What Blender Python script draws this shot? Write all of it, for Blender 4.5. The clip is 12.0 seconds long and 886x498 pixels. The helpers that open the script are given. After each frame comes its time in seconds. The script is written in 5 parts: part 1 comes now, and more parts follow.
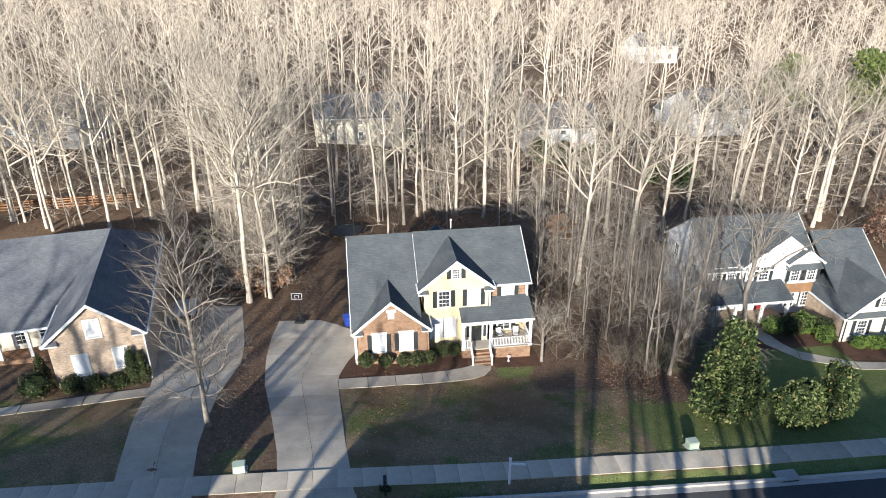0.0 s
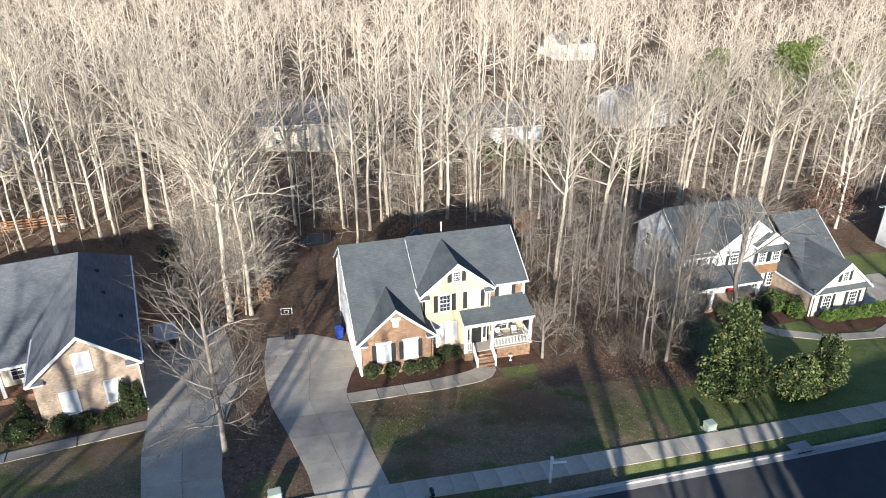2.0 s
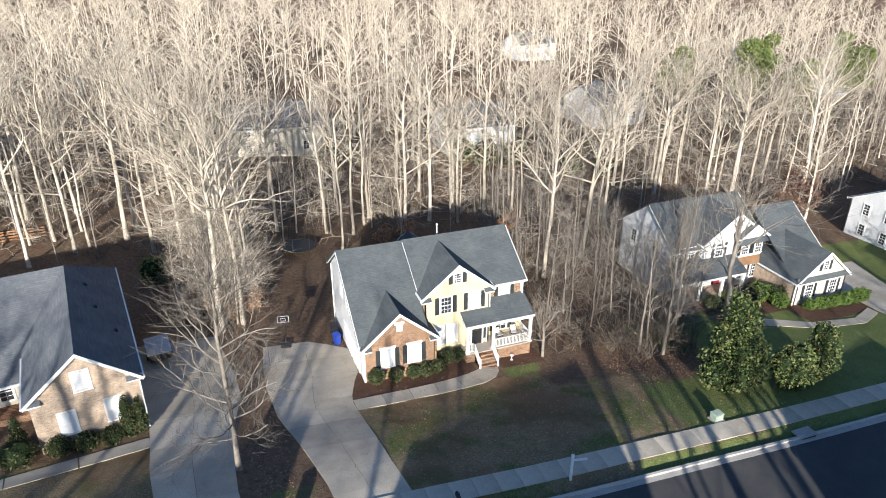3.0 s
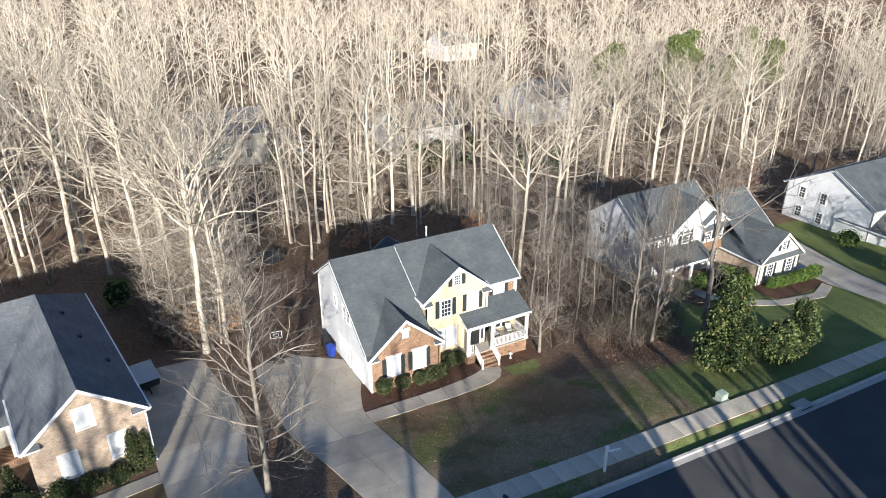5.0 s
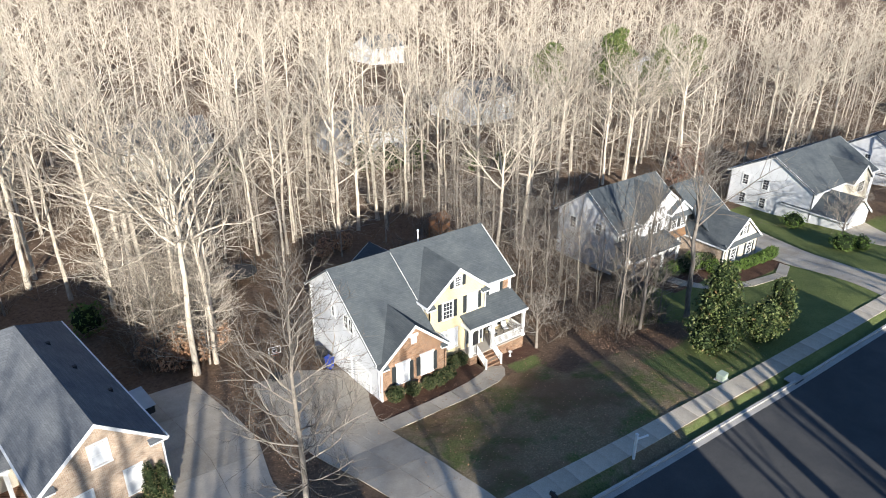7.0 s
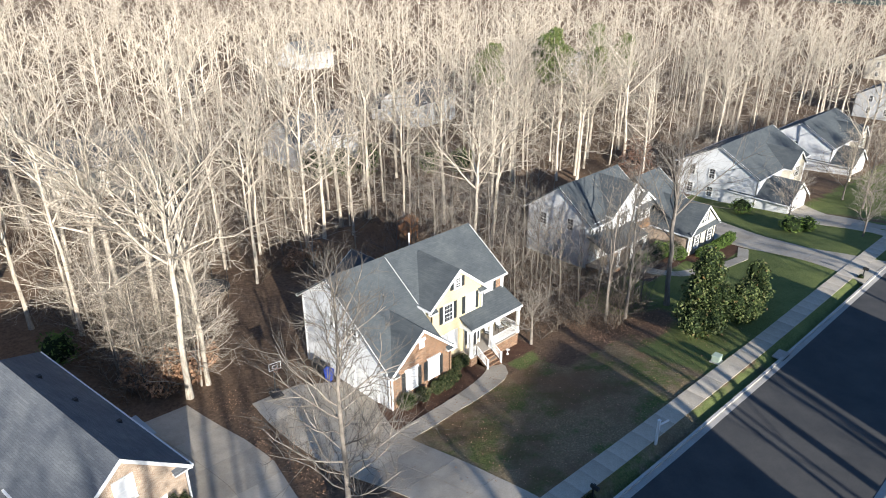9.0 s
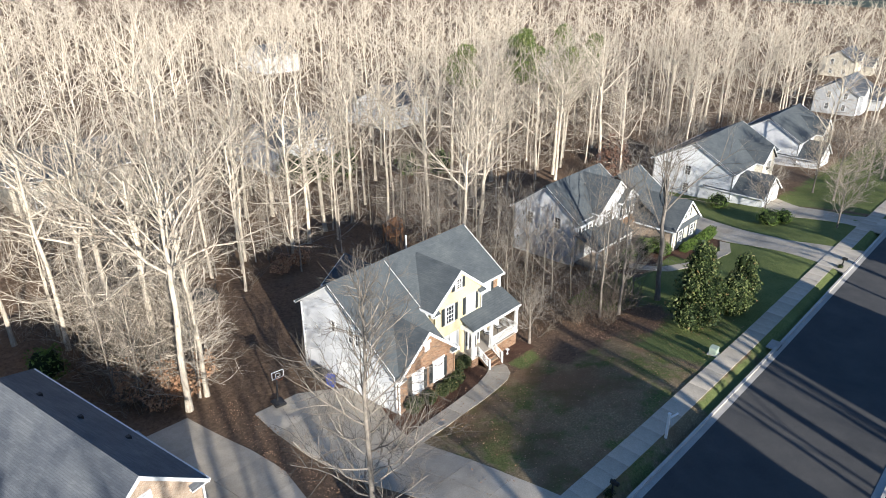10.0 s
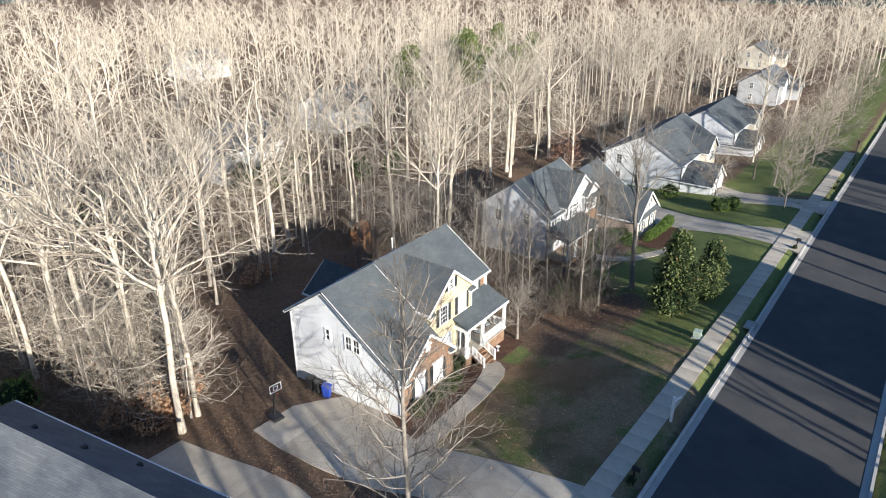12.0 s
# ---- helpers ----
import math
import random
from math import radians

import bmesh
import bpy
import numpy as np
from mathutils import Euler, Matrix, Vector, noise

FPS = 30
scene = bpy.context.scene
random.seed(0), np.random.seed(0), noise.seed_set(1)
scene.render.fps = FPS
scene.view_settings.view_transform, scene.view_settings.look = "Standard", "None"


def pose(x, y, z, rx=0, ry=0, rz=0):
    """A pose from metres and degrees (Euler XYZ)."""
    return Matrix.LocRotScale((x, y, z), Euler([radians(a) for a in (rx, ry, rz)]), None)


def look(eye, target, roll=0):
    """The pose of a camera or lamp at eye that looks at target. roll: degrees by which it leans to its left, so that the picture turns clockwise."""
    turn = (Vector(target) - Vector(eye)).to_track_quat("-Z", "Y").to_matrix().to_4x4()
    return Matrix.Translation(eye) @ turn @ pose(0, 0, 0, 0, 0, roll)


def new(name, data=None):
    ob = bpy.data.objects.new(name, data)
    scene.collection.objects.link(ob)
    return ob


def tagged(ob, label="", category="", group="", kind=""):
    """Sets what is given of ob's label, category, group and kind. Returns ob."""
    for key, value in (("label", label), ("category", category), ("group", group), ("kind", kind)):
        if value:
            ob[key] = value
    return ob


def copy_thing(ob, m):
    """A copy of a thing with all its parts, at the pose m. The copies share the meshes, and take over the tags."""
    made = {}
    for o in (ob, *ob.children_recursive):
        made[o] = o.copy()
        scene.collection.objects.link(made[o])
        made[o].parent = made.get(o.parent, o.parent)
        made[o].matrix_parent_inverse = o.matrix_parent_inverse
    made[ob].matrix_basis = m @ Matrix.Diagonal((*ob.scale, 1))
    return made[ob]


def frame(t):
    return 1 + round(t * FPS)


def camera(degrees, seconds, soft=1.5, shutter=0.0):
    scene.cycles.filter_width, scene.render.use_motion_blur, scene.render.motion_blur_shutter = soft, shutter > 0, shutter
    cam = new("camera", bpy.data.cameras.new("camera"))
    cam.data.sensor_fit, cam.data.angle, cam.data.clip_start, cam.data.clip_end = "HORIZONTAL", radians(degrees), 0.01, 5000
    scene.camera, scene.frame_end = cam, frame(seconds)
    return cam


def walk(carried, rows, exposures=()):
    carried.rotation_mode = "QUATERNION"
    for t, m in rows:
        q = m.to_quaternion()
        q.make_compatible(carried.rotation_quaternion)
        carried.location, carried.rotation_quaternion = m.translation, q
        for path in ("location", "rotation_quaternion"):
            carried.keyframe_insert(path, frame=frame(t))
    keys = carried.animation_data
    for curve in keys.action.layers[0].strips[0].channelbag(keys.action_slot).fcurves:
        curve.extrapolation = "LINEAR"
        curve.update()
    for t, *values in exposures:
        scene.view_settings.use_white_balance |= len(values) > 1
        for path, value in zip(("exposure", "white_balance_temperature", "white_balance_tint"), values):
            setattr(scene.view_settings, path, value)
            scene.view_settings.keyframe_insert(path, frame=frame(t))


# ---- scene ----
cam = camera(66.0, 12.0, soft=1.0)
# seconds, x, y, z, yaw, pitch, roll
ROWS = [
    (0.0, 0.727, -48.268, 34.189, -7.83, -26.05, -0.16),
    (0.5, -1.086, -47.786, 34.163, -10.01, -26.04, -0.12),
    (1.0, -2.788, -47.240, 34.144, -12.09, -26.04, -0.09),
    (1.5, -4.539, -46.668, 34.069, -14.15, -25.97, -0.06),
    (2.0, -6.156, -46.068, 34.019, -16.10, -25.93, -0.04),
    (2.5, -7.879, -45.388, 33.936, -18.23, -25.84, 0.01),
    (3.0, -9.516, -44.644, 33.857, -20.25, -25.77, 0.01),
    (5.0, -15.599, -41.245, 33.649, -28.47, -25.63, 0.14),
    (5.5, -17.041, -40.309, 33.578, -30.46, -25.60, 0.14),
    (6.0, -18.390, -39.376, 33.488, -32.35, -25.50, 0.13),
    (6.5, -19.733, -38.375, 33.405, -34.31, -25.42, 0.13),
    (7.0, -20.964, -37.380, 33.321, -36.19, -25.33, 0.16),
    (9.0, -25.431, -33.099, 32.995, -43.58, -25.04, 0.04),
    (9.5, -26.452, -31.954, 32.929, -45.33, -24.95, -0.01),
    (10.0, -27.399, -30.828, 32.861, -47.07, -24.87, -0.06),
    (10.5, -28.350, -29.618, 32.790, -48.88, -24.81, -0.11),
    (11.0, -29.201, -28.458, 32.739, -50.64, -24.76, -0.15),
    (11.5, -29.830, -27.542, 32.672, -52.29, -24.75, -0.19),
    (12.0, -30.326, -26.823, 32.616, -53.70, -24.75, -0.25),
]
walk(cam, [(t, pose(x, y, z, 90 + pitch, 0, yaw) @ pose(0, 0, 0, 0, 0, roll)) for t, x, y, z, yaw, pitch, roll in ROWS])

# ---------------------------------------------------------------- light
SUN_ELEV, SUN_FROM = 17.4, (-0.36, -0.93)      # the sun stands low over the street, behind the eye
el = radians(SUN_ELEV)
sx, sy = Vector(SUN_FROM).normalized()
to_sun = Vector((sx * math.cos(el), sy * math.cos(el), math.sin(el)))
sun_data = bpy.data.lights.new("sun", "SUN")
sun_data.energy, sun_data.angle, sun_data.color = 5.0, radians(0.55), (1.0, 0.955, 0.875)
sun = new("sun", sun_data)
sun.matrix_world = look(to_sun * 200, (0, 0, 0))
world = bpy.data.worlds.new("world")
world.use_nodes = True
scene.world = world
sky = world.node_tree.nodes.new("ShaderNodeTexSky")
sky.sky_type, sky.sun_disc, sky.sun_elevation = "NISHITA", False, el
sky.ozone_density, sky.air_density = 7.5, 1.2
sky.sun_rotation = math.atan2(sx, sy)
world.node_tree.links.new(sky.outputs[0], world.node_tree.nodes["Background"].inputs[0])
world.node_tree.nodes["Background"].inputs[1].default_value = 0.083
scene.view_settings.exposure = 1.12


# ---------------------------------------------------------------- materials
class Nodes:
    """A short hand for node materials."""

    def __init__(self, name, rough=0.8, metal=0.0, spec=0.3):
        self.mat = bpy.data.materials.new(name)
        self.mat.use_nodes = True
        self.t = self.mat.node_tree
        self.b = self.t.nodes["Principled BSDF"]
        self.b.inputs["Roughness"].default_value = rough
        self.b.inputs["Metallic"].default_value = metal
        self.b.inputs["Specular IOR Level"].default_value = spec
        self.co = self.t.nodes.new("ShaderNodeTexCoord").outputs["Object"]

    def link(self, a, b):
        self.t.links.new(a, b)

    def scaled(self, x, y, z, co=None):
        n = self.t.nodes.new("ShaderNodeMapping")
        n.inputs["Scale"].default_value = (x, y, z)
        self.link(co or self.co, n.inputs[0])
        return n.outputs[0]

    def noise(self, scale, detail=4.0, rough=0.6, co=None):
        n = self.t.nodes.new("ShaderNodeTexNoise")
        n.inputs["Scale"].default_value, n.inputs["Detail"].default_value, n.inputs["Roughness"].default_value = scale, detail, rough
        self.link(co or self.co, n.inputs["Vector"])
        return n.outputs["Fac"]

    def ramp(self, fac, *stops):
        n = self.t.nodes.new("ShaderNodeValToRGB")
        e = n.color_ramp.elements
        while len(e) < len(stops):
            e.new(0.5)
        for el_, (p, c) in zip(e, stops):
            el_.position, el_.color = p, (*c, 1)
        self.link(fac, n.inputs[0])
        return n.outputs[0]

    def mix(self, fac, a, b, mode="MIX"):
        n = self.t.nodes.new("ShaderNodeMix")
        n.data_type, n.blend_type = "RGBA", mode
        for sock, v in ((n.inputs[0], fac), (n.inputs[6], a), (n.inputs[7], b)):
            if isinstance(v, (int, float)):
                sock.default_value = v
            elif isinstance(v, tuple):
                sock.default_value = (*v, 1)
            else:
                self.link(v, sock)
        return n.outputs[2]

    def math(self, op, a, b=0.0, clamp=False):
        n = self.t.nodes.new("ShaderNodeMath")
        n.operation, n.use_clamp = op, clamp
        for sock, v in zip(n.inputs, (a, b)):
            if isinstance(v, (int, float)):
                sock.default_value = v
            else:
                self.link(v, sock)
        return n.outputs[0]

    def bump(self, height, strength=0.4, dist=0.02):
        n = self.t.nodes.new("ShaderNodeBump")
        n.inputs["Strength"].default_value, n.inputs["Distance"].default_value = strength, dist
        self.link(height, n.inputs["Height"])
        self.link(n.outputs[0], self.b.inputs["Normal"])

    def random(self):
        return self.t.nodes.new("ShaderNodeObjectInfo").outputs["Random"]

    def color(self, c):
        self.link(c, self.b.inputs["Base Color"])
        return self.mat


def plain(name, a, b, scale=3.0, rough=0.6, spec=0.3, metal=0.0):
    n = Nodes(name, rough, metal, spec)
    m = n.mix(0.35, n.ramp(n.noise(scale), (0.35, a), (0.65, b)), n.ramp(n.noise(scale * 9), (0.3, a), (0.7, b)))
    n.bump(n.noise(scale * 12), 0.15, 0.01)
    return n.color(m)


def siding(name, a, b):
    """Lapped boards, 13 cm apart, with weathering."""
    n = Nodes(name, 0.55)
    w = n.t.nodes.new("ShaderNodeTexWave")
    w.wave_profile, w.bands_direction = "SAW", "Z"
    w.inputs["Scale"].default_value = 2 * math.pi / 20 / 0.13
    n.link(n.co, w.inputs["Vector"])
    dirt = n.ramp(n.noise(0.7, 6), (0.35, b), (0.65, a))
    line = n.ramp(w.outputs["Fac"], (0.0, tuple(v * 0.75 for v in b)), (0.12, (1, 1, 1)), (1.0, (1, 1, 1)))
    n.bump(w.outputs["Fac"], 0.6, 0.02)
    return n.color(n.mix(0.7, dirt, line, "MULTIPLY"))


def brickwork(name, a, b, mortar):
    n = Nodes(name, 0.85)
    tex = n.t.nodes.new("ShaderNodeTexBrick")
    sep = n.t.nodes.new("ShaderNodeSeparateXYZ")
    com = n.t.nodes.new("ShaderNodeCombineXYZ")
    n.link(n.co, sep.inputs[0])
    n.link(n.math("ADD", sep.outputs[0], sep.outputs[1]), com.inputs[0])
    n.link(sep.outputs[2], com.inputs[1])
    n.link(com.outputs[0], tex.inputs["Vector"])
    tex.inputs["Scale"].default_value = 1.0
    tex.inputs["Brick Width"].default_value, tex.inputs["Row Height"].default_value = 0.21, 0.075
    tex.inputs["Mortar Size"].default_value = 0.010
    tex.inputs["Color1"].default_value, tex.inputs["Color2"].default_value = (*a, 1), (*b, 1)
    tex.inputs["Mortar"].default_value = (*mortar, 1)
    blot = n.ramp(n.noise(2.4, 7, 0.75), (0.34, (0.62, 0.60, 0.58)), (0.66, (1.2, 1.16, 1.12)))
    n.bump(tex.outputs["Fac"], -0.5, 0.008)
    return n.color(n.mix(0.8, tex.outputs["Color"], blot, "MULTIPLY"))


def shingle(name, a, b):
    """Asphalt shingles: courses along the slope, tabs of uneven tone, streaks down the slope."""
    n = Nodes(name, 0.95, 0, 0.15)
    tex = n.t.nodes.new("ShaderNodeTexBrick")
    sep = n.t.nodes.new("ShaderNodeSeparateXYZ")
    com = n.t.nodes.new("ShaderNodeCombineXYZ")
    n.link(n.co, sep.inputs[0])
    n.link(n.math("ADD", sep.outputs[0], n.math("MULTIPLY", sep.outputs[1], 0.37)), com.inputs[0])
    n.link(sep.outputs[2], com.inputs[1])
    n.link(com.outputs[0], tex.inputs["Vector"])
    tex.inputs["Scale"].default_value = 1.0
    tex.inputs["Brick Width"].default_value, tex.inputs["Row Height"].default_value = 0.3, 0.085
    tex.inputs["Mortar Size"].default_value = 0.006
    tex.inputs["Color1"].default_value, tex.inputs["Color2"].default_value = (*a, 1), (*b, 1)
    tex.inputs["Mortar"].default_value = (*(v * 0.68 for v in a), 1)
    stain = n.ramp(n.noise(0.5, 6, 0.65), (0.3, (0.7, 0.72, 0.76)), (0.7, (1.25, 1.22, 1.15)))
    grit = n.ramp(n.noise(16, 3), (0.3, (0.8, 0.8, 0.8)), (0.7, (1.2, 1.2, 1.2)))
    n.bump(n.noise(30, 2), 0.3, 0.01)
    return n.color(n.mix(0.7, n.mix(0.8, tex.outputs["Color"], stain, "MULTIPLY"), grit, "MULTIPLY"))


def concrete(name, a, b):
    n = Nodes(name, 0.9, 0, 0.2)
    big = n.ramp(n.noise(0.35, 7, 0.65), (0.3, a), (0.7, b))
    fine = n.ramp(n.noise(14, 4), (0.3, (0.82, 0.82, 0.82)), (0.7, (1.1, 1.1, 1.1)))
    tone = n.ramp(n.random(), (0.0, (0.86, 0.86, 0.86)), (1.0, (1.06, 1.06, 1.06)))
    n.bump(n.noise(40, 3), 0.2, 0.005)
    return n.color(n.mix(1.0, n.mix(1.0, big, fine, "MULTIPLY"), tone, "MULTIPLY"))


def bark(name, a, b):
    n = Nodes(name, 0.95, 0, 0.1)
    m = n.ramp(n.noise(1.0, 6, 0.7, n.scaled(6, 6, 1.2)), (0.3, a), (0.68, b))
    tone = n.ramp(n.random(), (0.0, (0.75, 0.73, 0.7)), (1.0, (1.12, 1.1, 1.06)))
    n.bump(n.noise(1.0, 5, 0.7, n.scaled(14, 14, 2.5)), 0.6, 0.03)
    return n.color(n.mix(1.0, m, tone, "MULTIPLY"))


def twigs(name, a, b, low=0.35):
    """Bare twigs: each one of its own tone, from weathered dark to pale."""
    n = Nodes(name, 0.95, 0, 0.1)
    m = n.ramp(n.noise(2.0, 4, 0.7), (0.3, a), (0.7, b))
    island = n.t.nodes.new("ShaderNodeNewGeometry").outputs["Random Per Island"]
    tone = n.ramp(island, (0.0, (low, low * 0.97, low * 0.94)), (0.6, (0.8, 0.79, 0.78)), (1.0, (1.25, 1.24, 1.22)))
    return n.color(n.mix(1.0, m, tone, "MULTIPLY"))


def foliage(name, *stops):
    n = Nodes(name, 0.6, 0, 0.25)
    info = n.t.nodes.new("ShaderNodeNewGeometry").outputs["Random Per Island"]
    return n.color(n.ramp(info, *stops))


M_WHITE = siding("white_siding", (0.78, 0.79, 0.80), (0.66, 0.67, 0.68))
M_CREAM = siding("cream_siding", (0.62, 0.525, 0.345), (0.53, 0.445, 0.29))
M_PALE = siding("pale_siding", (0.72, 0.66, 0.54), (0.60, 0.55, 0.45))
M_GREY = siding("grey_siding", (0.55, 0.56, 0.57), (0.46, 0.47, 0.48))
M_BRICK = brickwork("red_brick", (0.300, 0.160, 0.088), (0.115, 0.058, 0.036), (0.36, 0.28, 0.205))
M_TAN = brickwork("tan_brick", (0.50, 0.385, 0.285), (0.34, 0.235, 0.165), (0.50, 0.44, 0.37))
M_SHINGLE = shingle("grey_shingle", (0.092, 0.104, 0.112), (0.076, 0.087, 0.094))
M_SHINGLE_L = shingle("worn_shingle", (0.135, 0.145, 0.160), (0.106, 0.115, 0.130))
M_TRIM = plain("white_trim", (0.80, 0.80, 0.78), (0.72, 0.72, 0.70), 2.0, 0.45)
M_GUTTER = plain("white_gutter", (0.78, 0.78, 0.77), (0.70, 0.70, 0.69), 1.0, 0.35)
M_SHUTTER = plain("dark_shutter", (0.035, 0.040, 0.042), (0.022, 0.026, 0.028), 4.0, 0.5)
M_DOOR = plain("dark_door", (0.028, 0.028, 0.030), (0.018, 0.018, 0.020), 4.0, 0.35)
M_REDDOOR = plain("red_door", (0.28, 0.02, 0.03), (0.22, 0.015, 0.02), 4.0, 0.35)
M_BLIND = plain("white_blind", (0.74, 0.74, 0.74), (0.62, 0.63, 0.64), 6.0, 0.35, 0.6)
M_GLASS = plain("dark_pane", (0.020, 0.024, 0.030), (0.045, 0.050, 0.058), 1.2, 0.08, 0.7)
M_CONC = concrete("concrete", (0.36, 0.312, 0.248), (0.58, 0.515, 0.42))
M_KERB = concrete("kerb_concrete", (0.38, 0.36, 0.33), (0.52, 0.49, 0.45))
M_ASPHALT = concrete("asphalt", (0.062, 0.063, 0.065), (0.098, 0.095, 0.092))
M_DARK = plain("black_plastic", (0.02, 0.02, 0.022), (0.03, 0.03, 0.032), 5, 0.5)
M_IRON = plain("dark_iron", (0.03, 0.03, 0.03), (0.05, 0.05, 0.05), 6, 0.5, 0.4, 0.6)
M_BLUE = plain("blue_plastic", (0.02, 0.05, 0.30), (0.03, 0.07, 0.36), 4, 0.45)
M_BOX = plain("pale_green_metal", (0.40, 0.47, 0.38), (0.34, 0.41, 0.33), 3, 0.45)
M_CLEAR = Nodes("clear_acrylic", 0.1).mat
M_CLEAR.node_tree.nodes["Principled BSDF"].inputs["Transmission Weight"].default_value = 1.0
M_CLEAR.node_tree.nodes["Principled BSDF"].inputs["IOR"].default_value = 1.05
M_WOOD = plain("weathered_wood", (0.30, 0.15, 0.07), (0.20, 0.10, 0.05), 5, 0.8)
M_TARP = plain("blue_grey_lid", (0.40, 0.46, 0.50), (0.34, 0.39, 0.43), 2, 0.5)
M_BARK = bark("pale_bark", (0.27, 0.236, 0.196), (0.72, 0.655, 0.56))
M_TWIG = twigs("twig_bark", (0.32, 0.275, 0.225), (0.62, 0.538, 0.440))
M_BARK_D = bark("grey_bark", (0.095, 0.085, 0.078), (0.25, 0.225, 0.20))
M_BARK_M = twigs("grey_brown_bark", (0.17, 0.148, 0.126), (0.40, 0.355, 0.305), 0.5)
M_BRUSH = twigs("brush_bark", (0.12, 0.098, 0.078), (0.34, 0.285, 0.228), 0.25)
M_LEAF = foliage("magnolia_leaf", (0.0, (0.022, 0.040, 0.013)), (0.45, (0.060, 0.085, 0.024)), (0.80, (0.125, 0.150, 0.050)), (0.95, (0.17, 0.18, 0.075)), (1.0, (0.20, 0.12, 0.050)))
M_PINE = foliage("pine_needles", (0.0, (0.065, 0.100, 0.026)), (1.0, (0.165, 0.190, 0.055)))
M_SHRUB = foliage("shrub_leaf", (0.0, (0.018, 0.026, 0.010)), (0.6, (0.042, 0.054, 0.020)), (0.9, (0.085, 0.090, 0.036)), (1.0, (0.15, 0.10, 0.05)))
M_HEDGE = foliage("hedge_leaf", (0.0, (0.045, 0.085, 0.016)), (1.0, (0.13, 0.19, 0.04)))
# near-black green of the crown cores: the shade between leaves, put into colour
M_CORE = plain("core_shade", (0.012, 0.020, 0.008), (0.020, 0.030, 0.012), 6, 0.9, 0.1)
M_DRY = foliage("dry_leaf", (0.0, (0.22, 0.110, 0.060)), (1.0, (0.50, 0.31, 0.19)))


def ground_material():
    n = Nodes("ground_cover", 1.0, 0, 0.05)
    at = n.t.nodes.new("ShaderNodeVertexColor")
    at.layer_name = "cover"
    sep = n.t.nodes.new("ShaderNodeSeparateColor")
    n.link(at.outputs[0], sep.inputs[0])
    edge = n.math("MULTIPLY", n.math("SUBTRACT", n.noise(0.55, 7, 0.7), 0.5), 1.5)
    litter = n.mix(0.6, n.ramp(n.noise(0.16, 6, 0.7), (0.32, (0.095, 0.064, 0.044)), (0.68, (0.215, 0.148, 0.100))),
                   n.ramp(n.noise(3.2, 6, 0.75), (0.3, (0.045, 0.030, 0.022)), (0.7, (0.28, 0.19, 0.128))))
    dormant = n.mix(0.5, n.ramp(n.noise(0.25, 6, 0.7), (0.35, (0.160, 0.120, 0.072)), (0.65, (0.330, 0.250, 0.155))),
                    n.ramp(n.noise(8, 6, 0.78), (0.36, (0.085, 0.070, 0.036)), (0.52, (0.235, 0.18, 0.105)), (0.66, (0.52, 0.41, 0.27))))
    dormant = n.mix(n.ramp(n.noise(0.33, 5, 0.65), (0.48, (0, 0, 0)), (0.60, (0.85, 0.85, 0.85))), dormant, n.ramp(n.noise(7, 5, 0.75), (0.35, (0.045, 0.075, 0.020)), (0.68, (0.175, 0.205, 0.070))))
    dormant = n.mix(n.ramp(n.noise(0.12, 5, 0.6), (0.5, (0, 0, 0)), (0.62, (0.7, 0.7, 0.7))), dormant, (0.175, 0.105, 0.065))
    green = n.mix(0.5, n.ramp(n.noise(0.4, 6, 0.7), (0.35, (0.085, 0.115, 0.034)), (0.65, (0.175, 0.205, 0.070))),
                  n.ramp(n.noise(9, 4, 0.7), (0.3, (0.055, 0.080, 0.022)), (0.7, (0.270, 0.290, 0.125))))
    mulch = n.mix(0.5, n.ramp(n.noise(1.5, 5), (0.35, (0.075, 0.042, 0.030)), (0.65, (0.145, 0.085, 0.060))),
                  n.ramp(n.noise(14, 4), (0.3, (0.05, 0.028, 0.02)), (0.7, (0.20, 0.12, 0.085))))
    c = litter
    for ch, look_ in ((1, dormant), (0, green), (2, mulch)):
        f = n.ramp(n.math("ADD", sep.outputs[ch], n.math("MULTIPLY", edge, 0.45 if ch < 2 else 0.2)), (0.42, (0, 0, 0)), (0.58, (1, 1, 1)))
        c = n.mix(f, c, look_)
    n.bump(n.noise(5, 6, 0.75), 0.9, 0.12)
    return n.color(c)


M_GROUND = ground_material()


# ---------------------------------------------------------------- mesh helpers
def part(name, bm, material, parent=None, label=""):
    """Links a bmesh as one mesh object under a thing or a part."""
    me = bpy.data.meshes.new(name)
    bm.to_mesh(me)
    bm.free()
    me.materials.append(material)
    ob = new(name, me)
    if parent:
        ob.parent = parent
    return tagged(ob, label)


def shared(name, me, parent, m, label=""):
    """One more piece on a mesh that alike pieces share."""
    ob = new(name, me)
    ob.parent = parent
    ob.matrix_basis = m
    return tagged(ob, label)


def thing(name, label, category, m=None, group="", kind=""):
    ob = new(name)
    ob.empty_display_size = 0.3
    if m is not None:
        ob.matrix_basis = m
    return tagged(ob, label, category, group, kind)


def add_box(bm, x0, x1, y0, y1, z0, z1, m=None):
    vs = [bm.verts.new((m @ Vector(p)) if m is not None else p) for p in
          ((x0, y0, z0), (x1, y0, z0), (x1, y1, z0), (x0, y1, z0), (x0, y0, z1), (x1, y0, z1), (x1, y1, z1), (x0, y1, z1))]
    for f in ((3, 2, 1, 0), (4, 5, 6, 7), (0, 1, 5, 4), (1, 2, 6, 5), (2, 3, 7, 6), (3, 0, 4, 7)):
        bm.faces.new([vs[i] for i in f])
    return bm


